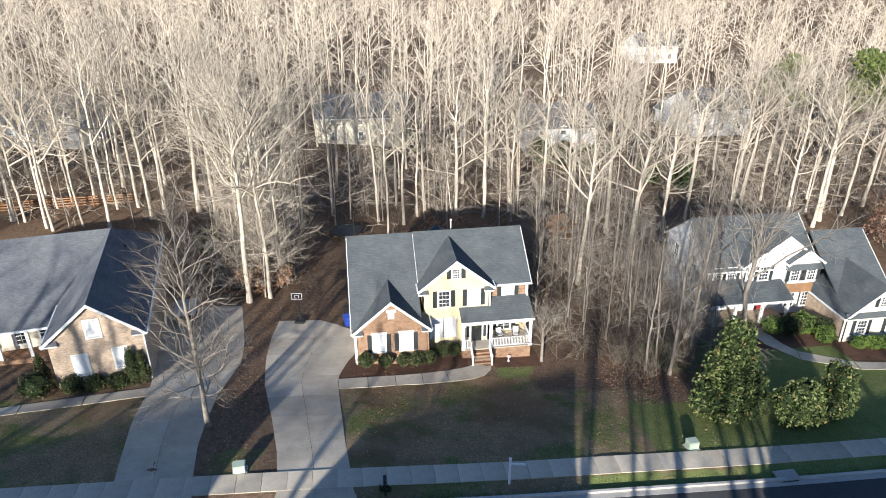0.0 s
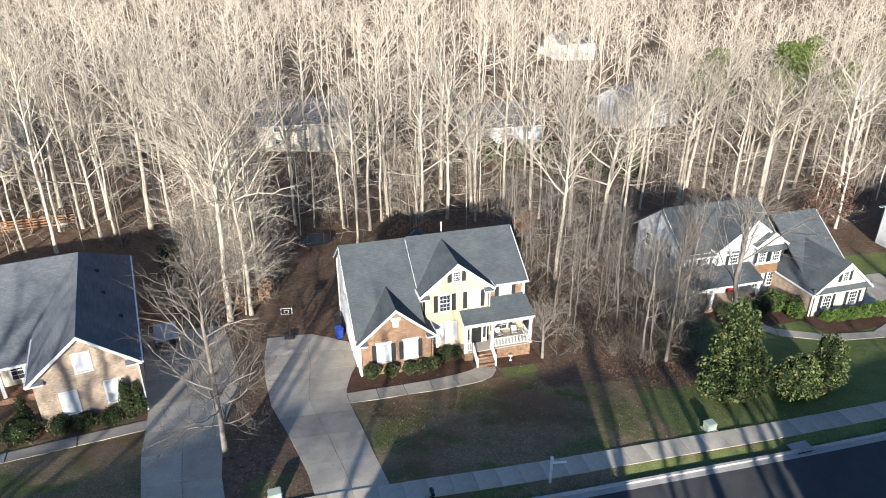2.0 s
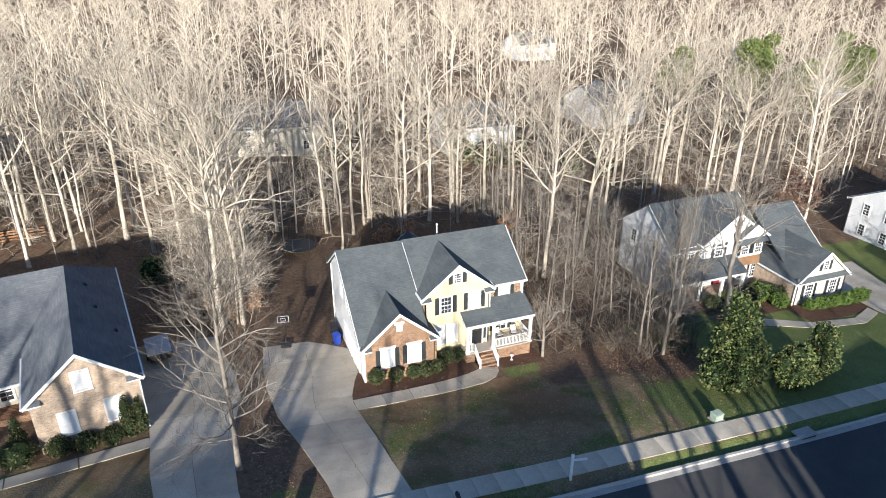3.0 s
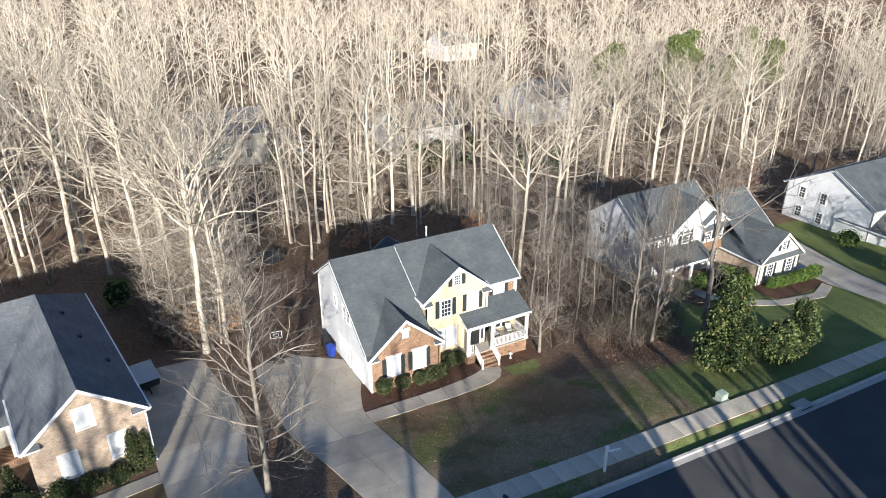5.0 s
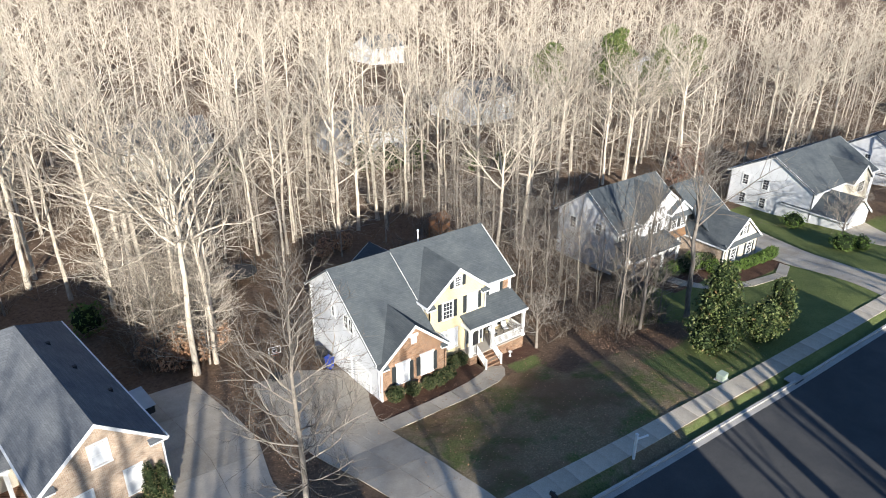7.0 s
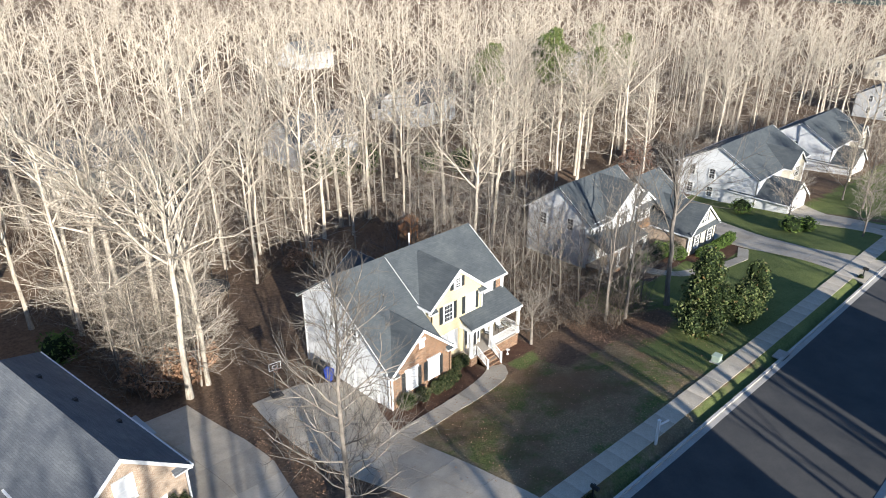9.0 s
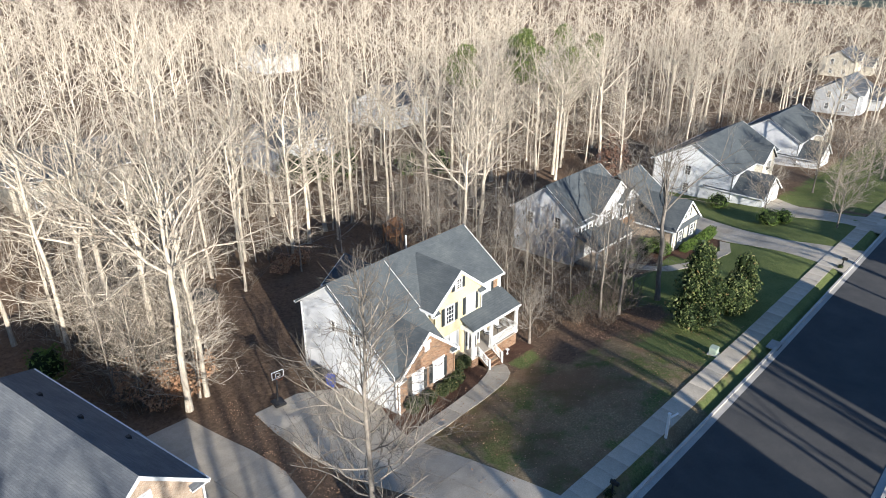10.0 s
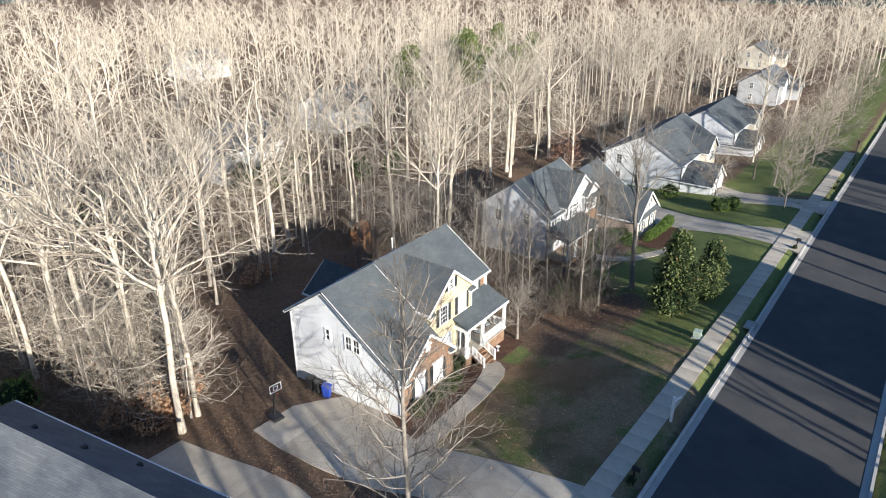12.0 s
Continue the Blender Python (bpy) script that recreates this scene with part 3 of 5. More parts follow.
# eave returns under the gables
for x0, x1, y, z in ((5.40, 6.25, 0.98, 5.98), (10.99, 11.84, 0.98, 5.98), (-0.18, 0.62, -0.97, 3.72), (5.43, 6.23, -0.97, 3.72)):
    b = box_mesh(x0, x1, y - 0.26, y, z - 0.22, z - 0.06)
    part("eave_return", b, M_TRIM, house)
    part("return_roof", slab([(x0, y - 0.30, z - 0.06), (x1, y - 0.30, z - 0.06), (x1, y, z + 0.16), (x0, y, z + 0.16)], (0, 0, -0.03)), M_SHINGLE, house)
window(house, (8.60, 1.0, 7.52), "s", 0.62, 0.86, cols=3)
window(house, (7.58, 1.0, 5.17), "s", 0.95, 1.50, cols=3)
window(house, (10.12, 1.0, 5.17), "s", 0.95, 1.50, blind=True)
window(house, (13.27, 1.9, 5.10), "s", 0.92, 1.28, blind=True)
for x in (1.93, 4.15):
    window(house, (x, -0.95, 2.55), "s", 0.98, 1.62, blind=True, head=True)
for x in (6.95, 8.05):
    window(house, (x, 1.0, 2.35), "s", 0.98, 1.75, blind=True, shutters=False)
for y in (3.32, 4.10):
    window(house, (0, y, 5.25), "w", 0.62, 1.15, shutters=False, cols=2, rows=1)
window(house, (0, 6.22, 5.28), "w", 0.42, 0.92, shutters=False, cols=1, rows=1)
window(house, (13.0, 1.80, 2.05), "s", 1.1, 1.65, shutters=True)
vent = box_mesh(2.72, 3.22, -1.0, -0.94, 4.85, 5.45)
add_box(vent, 2.58, 3.36, -1.02, -0.94, 5.45, 5.68)
part("gable_vent", vent, M_TRIM, house, "white gable vent with a keystone head")
for k in range(2):
    y = 0.55 + k * 2.95
    gd = part("garage_door", box_mesh(-0.05, 0.02, y, y + 2.55, 0.25, 2.45), M_TRIM, house, "white panelled garage door")
    panel = None
    for p in range(4):
        for q in range(4):
            m = pose(-0.05, y + 0.1 + q * 0.6, 0.34 + p * 0.53)
            if panel is None:
                panel = part("door_panel", box_mesh(-0.015, 0.0, 0, 0.5, 0, 0.44), M_TRIM, gd)
                panel.matrix_basis = m
            else:
                shared("door_panel", panel.data, gd, m)
downspout(house, -0.06, -0.75, 0.9, 3.8)
downspout(house, 14.96, 1.75, -0.1, 5.7)
downspout(house, -0.06, 10.2, -0.4, 6.0)
pipe = bmesh.new()
bmesh.ops.create_cone(pipe, cap_ends=True, segments=10, radius1=0.05, radius2=0.05, depth=1.3, matrix=pose(9.1, 7.4, 9.0))
bmesh.ops.create_cone(pipe, cap_ends=True, segments=10, radius1=0.09, radius2=0.09, depth=0.12, matrix=pose(9.1, 7.4, 9.6))
part("flue_pipe", pipe, M_GUTTER, house, "white flue pipe above the ridge")

# rear wing, its low dark roof behind the ridge
block(house, 6.2, 11.4, 10.3, 15.2, -1.6, 5.6, 8.8, 0.75, 0.75, "y", all_sides(M_WHITE), M_SHINGLE, walls="nwe")

# porch
PF = 0.80
part("porch_base", box_mesh(9.0, 14.95, -0.28, 1.8, -0.9, PF - 0.08), M_BRICK, house, "brick porch foundation")
part("porch_floor", box_mesh(8.92, 15.02, -0.36, 1.8, PF - 0.08, PF), plain("porch_boards", (0.45, 0.40, 0.34), (0.38, 0.34, 0.29), 5, 0.7), house)
roof_plane(house, [(8.86, -0.50, 3.60), (15.12, -0.50, 3.60), (15.12, 1.9, 4.62), (11.553, 1.9, 4.62), (11.553, 1.0, 4.235), (8.86, 1.0, 4.235)], M_SHINGLE, 0.10)
part("porch_beam", box_mesh(8.95, 15.0, -0.36, -0.14, 3.20, 3.47), M_TRIM, house)
part("porch_beam", box_mesh(8.95, 9.17, -0.14, 1.0, 3.20, 3.47), M_TRIM, house)
part("porch_beam", box_mesh(14.78, 15.0, -0.14, 1.8, 3.20, 3.47), M_TRIM, house)
part("porch_ceiling", box_mesh(8.96, 14.99, -0.34, 1.79, 3.475, 3.50), M_TRIM, house)
board(house, (8.86, -0.53, 3.59), (15.12, -0.53, 3.59), 0.15, 0.10, (0, 0, 0), "gutter", M_GUTTER)
for x in (9.06, 11.42, 14.88):
    col = box_mesh(x - 0.11, x + 0.11, -0.36, -0.14, PF, 3.2)
    add_box(col, x - 0.15, x + 0.15, -0.40, -0.10, PF, PF + 0.18)
    add_box(col, x - 0.15, x + 0.15, -0.40, -0.10, 3.08, 3.2)
    part("column", col, M_TRIM, house, "white square porch column")


def railing(parent, a, b, drop=0.0):
    """A white rail from a to b on the porch floor; drop: how far b lies below a."""
    a, b = Vector((*a, PF)), Vector((*b, PF - drop))
    rail = part("railing", bmesh.new(), M_TRIM, parent)
    d = b - a
    flat = Vector((-d.y, d.x, 0)).normalized() * 0.05
    for z, h in ((0.10, 0.05), (0.86, 0.06)):
        o = Vector((0, 0, z))
        part("rail", slab([a + o - flat / 2, b + o - flat / 2, b + o + Vector((0, 0, h)) - flat / 2, a + o + Vector((0, 0, h)) - flat / 2], flat), M_TRIM, rail)
    n = max(2, int(d.to_2d().length / 0.13))
    first = None
    for i in range(n):
        p = a + d * ((i + 0.5) / n)
        if first is None:
            first = part("baluster", box_mesh(-0.02, 0.02, -0.02, 0.02, 0.12, 0.87), M_TRIM, rail)
            first.location = p
        else:
            shared("baluster", first.data, rail, Matrix.Translation(p))


railing(house, (11.55, -0.25), (14.77, -0.25))
railing(house, (9.18, -0.25), (9.62, -0.25))
railing(house, (14.89, -0.12), (14.89, 1.7))
for x in (9.68, 11.30):
    railing(house, (x, -0.36), (x, -1.55), 0.72)
    part("newel_post", box_mesh(x - 0.06, x + 0.06, -1.66, -1.54, -0.4, 1.02), M_TRIM, house)
for k in range(5):
    z = PF - 0.165 * (k + 1)
    part("step", box_mesh(9.72, 11.26, -0.40 - 0.27 * (k + 1), -0.36, z - 0.6 + 0.1 * k, z), M_BRICK, house, "brick porch step")
door = part("front_door", box_mesh(9.95, 10.87, 0.93, 1.0, PF, PF + 2.08), M_DOOR, house, "dark front door with a wreath")
wreath = bmesh.new()
bmesh.ops.create_uvsphere(wreath, u_segments=16, v_segments=4, radius=0.2, matrix=pose(10.41, 0.90, PF + 1.45) @ Matrix.Diagonal((1, 0.25, 1, 1)))
part("wreath", wreath, M_SHRUB, door, "small green wreath")
for x in (9.66, 11.14):
    part("sidelight", box_mesh(x - 0.13, x + 0.13, 0.955, 1.0, PF + 0.4, PF + 2.0), M_GLASS, house, "narrow dark sidelight")
for x0, x1 in ((9.46, 9.53), (9.80, 9.95), (10.87, 11.0), (11.27, 11.36)):
    part("door_frame", box_mesh(x0, x1, 0.92, 1.0, PF, PF + 2.2), M_TRIM, house)


# ---------------------------------------------------------------- the tan brick house
lm = pose(-19.0, -2.7, 0, 0, 0, 8.7)
left = thing("house", "tan brick house with a steep front gable and worn grey roof", "house", lm)
LR, LE = 9.2, 6.25


def wall_poly(parent, pts, off, mat):
    return part("wall", slab(pts, off), mat, parent)


wall_poly(left, [(-3.25, 0, 0.6), (3.25, 0, 0.6), (3.25, 0, 6.35), (0, 0, 9.02), (-3.25, 0, 6.35)], (0, 0.18, 0), M_TAN)
wall_poly(left, [(3.25, 0.18, 0.6), (3.25, 17.5, 0.2), (3.25, 17.5, 6.3), (3.25, 0.18, 6.3)], (-0.18, 0, 0), M_TAN)
wall_poly(left, [(-3.25, 0.18, 0.6), (-3.25, 17.5, 0.6), (-3.25, 17.5, 6.3), (-3.25, 0.18, 6.3)], (0.18, 0, 0), M_TAN)
wall_poly(left, [(-3.25, 6.6, 0.6), (-20, 6.6, 0.6), (-20, 6.6, 5.6), (-3.25, 6.6, 5.6)], (0, 0.18, 0), M_PALE)
wall_poly(left, [(3.2, 17.5, 0), (-20, 17.5, 0), (-20, 17.5, 6.3), (3.2, 17.5, 6.3)], (0, -0.18, 0), M_TAN)
wall_poly(left, [(-20, 6.6, 0), (-20, 17.5, 0), (-20, 17.5, 6.3), (-20, 13.7, 8.9), (-20, 6.6, 5.5)], (0.18, 0, 0), M_TAN)
roof_plane(left, [(3.58, -0.3, LE), (3.58, 17.85, LE), (0, 13.7, LR), (0, -0.3, LR)], M_SHINGLE_L)
roof_plane(left, [(3.58, 17.85, LE), (-20.3, 17.85, LE), (-20.3, 13.7, LR), (0, 13.7, LR)], M_SHINGLE_L)
roof_plane(left, [(-3.58, -0.3, LE), (-3.58, 11, LE), (0, 13.7, LR), (0, -0.3, LR)], M_SHINGLE_L)
roof_plane(left, [(-0.4, 5.0, 4.95), (-20.3, 5.0, 4.95), (-20.3, 13.7, LR), (0, 13.7, LR)], M_SHINGLE_L)
part("ridge_cap", slab([(-0.14, -0.3, LR - 0.08), (0, -0.3, LR + 0.03), (0.14, -0.3, LR - 0.08)], (0, 14.0, 0)), M_SHINGLE_L, left)
for a, b in (((-3.58, -0.33, LE), (0, -0.33, LR)), ((0, -0.33, LR), (3.58, -0.33, LE))):
    board(left, a, b, 0.24, 0.05, (0, 0, 0), "rake_board")
board(left, (3.63, -0.3, LE - 0.02), (3.63, 17.8, LE - 0.02), 0.13, 0.11, (0, 0, 0), "gutter", M_GUTTER)
board(left, (-3.63, -0.3, LE - 0.02), (-3.63, 6.0, LE - 0.02), 0.13, 0.11, (0, 0, 0), "gutter", M_GUTTER)
board(left, (-3.7, 4.95, 4.93), (-20.3, 4.95, 4.93), 0.16, 0.11, (0, 0, 0), "gutter", M_GUTTER)
for s in (-1, 1):
    part("eave_return", box_mesh(s * 3.05 - 0.5, s * 3.05 + 0.5, -0.28, 0.0, 6.03, 6.16), M_TRIM, left)
    part("return_roof", slab([(s * 3.05 - 0.52, -0.3, 6.17), (s * 3.05 + 0.52, -0.3, 6.17), (s * 3.05 + 0.52, 0, 6.4), (s * 3.05 - 0.52, 0, 6.4)], (0, 0, -0.03)), M_SHINGLE_L, left)
downspout(left, 3.3, -0.1, 2.2, 6.1)
window(left, (-0.03, 0, 7.0), "s", 0.95, 1.45, blind=True, shutters=False)
window(left, (-1.35, 0, 4.05), "s", 0.95, 1.75, blind=True, shutters=False)
window(left, (1.45, 0, 4.2), "s", 0.95, 1.75, blind=True, shutters=False)
for x in (-5.2, -7.0, -9.2):
    window(left, (x, 6.6, 3.6), "s", 0.9, 1.6, blind=False, shutters=False)
for x in (-3.9, -6.1, -8.3, -10.5):
    part("column", box_mesh(x - 0.12, x + 0.12, 5.1, 5.34, 1.0, 4.8), M_TRIM, left, "white porch column")
part("porch_floor", box_mesh(-12, -3.3, 4.9, 6.6, 0.6, 2.35), M_BRICK, left)
for p in ((1.6, 8.0), (1.2, 11.5), (2.6, 5.2)):
    z = LR - 0.824 * p[0]
    part("roof_vent", box_mesh(p[0] - 0.12, p[0] + 0.12, p[1] - 0.12, p[1] + 0.12, z - 0.15, z + 0.16), M_DARK, left)

# ---------------------------------------------------------------- the white house with the red door
right = thing("house", "white two-storey house with dark shutters, grey roof and brick garage wing", "house")
block(right, 33.9, 45.0, 5.6, 14.6, -3.2, 7.0, 10.2, 0.72, 0.74, "x", all_sides(M_WHITE), M_SHINGLE, walls="swne")
block(right, 37.4, 44.95, 5.2, 10.0, -3.0, 6.95, 41.17, 0.74, 0.74, "y", all_sides(M_WHITE), M_SHINGLE, walls="swe")
block(right, 41.6, 44.9, 4.75, 7.4, 1.6, 5.55, 43.25, 0.74, 0.74, "y", all_sides(M_WHITE), M_SHINGLE, walls="swe", over=0.25)
block(right, 44.9, 50.3, 0.6, 14.2, -3.2, 6.15, 7.45, 0.70, 0.74, "x", {"s": M_TAN, "e": M_TAN, "n": M_WHITE, "w": M_TAN}, M_SHINGLE, walls="en")
block(right, 44.25, 50.6, -0.95, 5.0, -2.6, 4.30, 47.45, 0.84, 0.84, "y", {"s": M_PALE, "w": M_TAN, "e": M_TAN, "n": M_TAN}, M_SHINGLE, walls="swe")
roof_plane(right, [(44.0, -1.35, 1.35), (50.9, -1.35, 1.35), (50.9, -0.95, 1.75), (44.0, -0.95, 1.75)], M_SHINGLE, 0.06)
roof_plane(right, [(41.3, 4.3, 3.55), (45.3, 4.3, 3.55), (45.3, 4.75, 4.0), (41.3, 4.75, 4.0)], M_SHINGLE, 0.06)
roof_plane(right, [(33.3, 2.7, 1.35), (41.4, 2.7, 1.35), (41.4, 5.6, 2.4), (33.3, 5.6, 2.4)], M_SHINGLE, 0.1)
roof_plane(right, [(41.5, 4.0, 1.35), (45.0, 4.0, 1.35), (45.0, 4.75, 1.9), (41.5, 4.75, 1.9)], plain("copper_roof", (0.28, 0.16, 0.08), (0.20, 0.11, 0.06), 3, 0.6), 0.06)
part("porch_beam", box_mesh(33.5, 41.2, 2.78, 2.98, 1.0, 1.22), M_TRIM, right)
part("porch_floor", box_mesh(33.5, 41.2, 2.7, 5.6, -3.0, -1.05), M_BRICK, right)
for x in (33.7, 35.7, 38.4, 41.0):
    part("column", box_mesh(x - 0.12, x + 0.12, 2.78, 3.0, -1.05, 1.05), M_TRIM, right)
part("front_door", box_mesh(39.2, 40.15, 5.13, 5.2, -1.05, 1.0), M_REDDOOR, right, "red front door")
for x in (34.9, 36.3):
    window(right, (x, 5.6, 2.9), "s", 0.8, 1.4, cols=3)
window(right, (39.4, 5.2, 3.0), "s", 0.95, 1.45, cols=3)
window(right, (41.2, 5.2, 5.4), "s", 0.4, 0.5, shutters=False)
for x in (42.4, 44.1):
    window(right, (x, 4.75, 2.85), "s", 0.85, 1.3, cols=3)
    window(right, (x, 4.75, 0.1), "s", 0.95, 1.5, cols=3, shutters=False)
for x in (45.9, 49.0):
    window(right, (x, -0.95, 0.15), "s", 0.95, 1.45, cols=3)
window(right, (47.45, -0.95, 2.75), "s", 0.6, 1.0, cols=2)
for y, z in ((8.4, 2.9), (12.2, 2.6)):
    window(right, (33.9, y, z), "w", 0.85, 1.35, shutters=False)
downspout(right, 44.2, -0.85, -1.4, 1.3)

# ---------------------------------------------------------------- houses farther down the street and behind the woods


def far_house(label, m, w, d, h, rise, wall, roof, wing=True, wins=True, garage=0.0):
    """A gabled house, local origin at the middle of its front at the ground."""
    ob = thing("house", label, "house", m)
    zr = h + rise
    s = rise / (d / 2)
    block(ob, -w / 2, w / 2, 0, d, -1.5, zr, d / 2, s, s, "x", all_sides(wall), roof)
    if garage:
        # a low garage wing towards the street at the west end, and a two-storey gable beside it
        x = -w / 2 + 0.15
        block(ob, x, x + 6.4, -garage, d / 2 - 2, -1.5, h - 0.2, x + 3.2, 0.72, 0.72, "y", all_sides(wall), roof, walls="swe")
        block(ob, x + 7.6, x + 12.6, -1.2, d / 2, -1.5, h + 2.1, x + 10.1, 0.8, 0.8, "y", all_sides(M_PALE), roof, walls="swe")
        gd = part("garage_door", box_mesh(x + 0.8, x + 5.6, -garage - 0.05, -garage + 0.02, 0.1, 2.3), M_TRIM, ob, "white garage door")
        for k in range(3):
            part("door_panel", box_mesh(x + 0.9, x + 5.5, -garage - 0.07, -garage - 0.05, 0.2 + 0.7 * k, 0.75 + 0.7 * k), M_TRIM, gd)
        window(ob, (x + 10.1, -1.2, 4.3), "s", 1.6, 1.4, shutters=False, cols=3)
        window(ob, (x + 10.1, -1.2, 1.6), "s", 1.6, 1.5, shutters=False, cols=3)
    elif wing:
        block(ob, w / 2 - 6.4, w / 2 - 0.4, -3.0, d / 2, -1.5, h * 0.62 + 2.2, w / 2 - 3.4, 0.75, 0.75, "y", all_sides(wall), roof, walls="swe")
        block(ob, -w / 2 + 1.5, -w / 2 + 6.5, -0.7, d / 2, -1.5, h + 2.0, -w / 2 + 4, 0.8, 0.8, "y", all_sides(wall), roof, walls="swe")
    if wins:
        for z in (1.6, 4.3):
            if z < h:
                for x in (-w / 2 + 3.2, -w / 2 + 4.9):
                    if not garage:
                        window(ob, (x, -0.7 if wing else 0, z), "s", 0.9, 1.4, shutters=False)
                if not garage:
                    window(ob, (0.3, 0, z), "s", 0.9, 1.4, shutters=False)
                for y in ((d * 0.55, d * 0.8) if garage else (d * 0.28, d * 0.66)):
                    window(ob, (-w / 2, y, z), "w", 0.85, 1.4, shutters=False)
                for x in (-w * 0.3, 0, w * 0.3):
                    window(ob, (x, d, z), "n", 0.9, 1.4, shutters=False)
    return ob


def at_ground(x, y, turn=0):
    return pose(x, y, gz(x, y), 0, 0, turn)


far_house("white two-storey house with a long grey roof", pose(76.4, 1.6, -3.3), 17, 12.2, 5.3, 3.3, M_WHITE, M_SHINGLE, garage=4.4)
far_house("white house with a steep grey roof beside the street trees", pose(104, 1.5, -4.6), 15, 11, 5.2, 3.2, M_WHITE, M_SHINGLE, garage=3.4)
for label, x, y, turn, w, wall in (
        ("white house seen through bare woods", 36.0, 68.0, 178, 12, M_WHITE),
        ("low pale house seen through bare woods", 3.0, 74.0, 176, 15, M_PALE),
        ("white house seen through bare woods", 68.0, 78.0, 190, 13, M_WHITE),
        ("grey house seen through bare woods", -46.0, 72.0, 170, 14, M_GREY),
        ("small white house far off in the woods", 141.0, 91.0, 200, 9, M_WHITE),
        ("pale house far down the street", 213.0, 20.0, 0, 14, M_PALE),
        ("grey house far down the street", 160.0, 6.0, 0, 15, M_GREY),
        ("white house far off in the woods", 88.0, 150.0, 185, 12, M_WHITE)):
    far_house(label, at_ground(x, y, turn), w, 9.5, 4.9, 2.8, wall, M_SHINGLE_L, wing=w > 11.5)
# across the street, behind the eye: the houses whose shade falls on the lawns
for x, w in ((-4.0, 14), (25.5, 13), (-29.0, 19), (55.0, 14), (88.0, 15)):
    far_house("brick house across the street", at_ground(x, -36.5, 180), w, 10, 5.9, 3.5, M_BRICK, M_SHINGLE, wing=False, wins=False)


# ---------------------------------------------------------------- trees
def unit(v):
    return v / (np.linalg.norm(v) + 1e-9)


def along(pts, f):
    """The point at the share f of a polyline."""
    k = f * (len(pts) - 1)
    return np.array([np.interp(k, np.arange(len(pts)), pts[:, a]) for a in range(3)])


def limb_points(rng, p0, d, length, seg, wander, rise):
    """A crooked line from p0 that starts along d and turns upwards by rise."""
    pts, q = [p0], p0.copy()
    for k in range(seg):
        d = unit(d + rng.normal(0, wander, 3) + UP * rise)
        q = q + d * length / seg
        pts.append(q.copy())
    return np.array(pts)


def sideways(rng, d, angle, flat):
    """A direction that leaves d at an angle, turned to any side; flat keeps it nearer to the level."""
    n = rng.normal(0, 1, 3) * (1, 1, flat)
    n = unit(n - d * float(n @ d))
    return unit(d * math.cos(angle) + n * math.sin(angle))


UP = np.array([0, 0, 1.0])


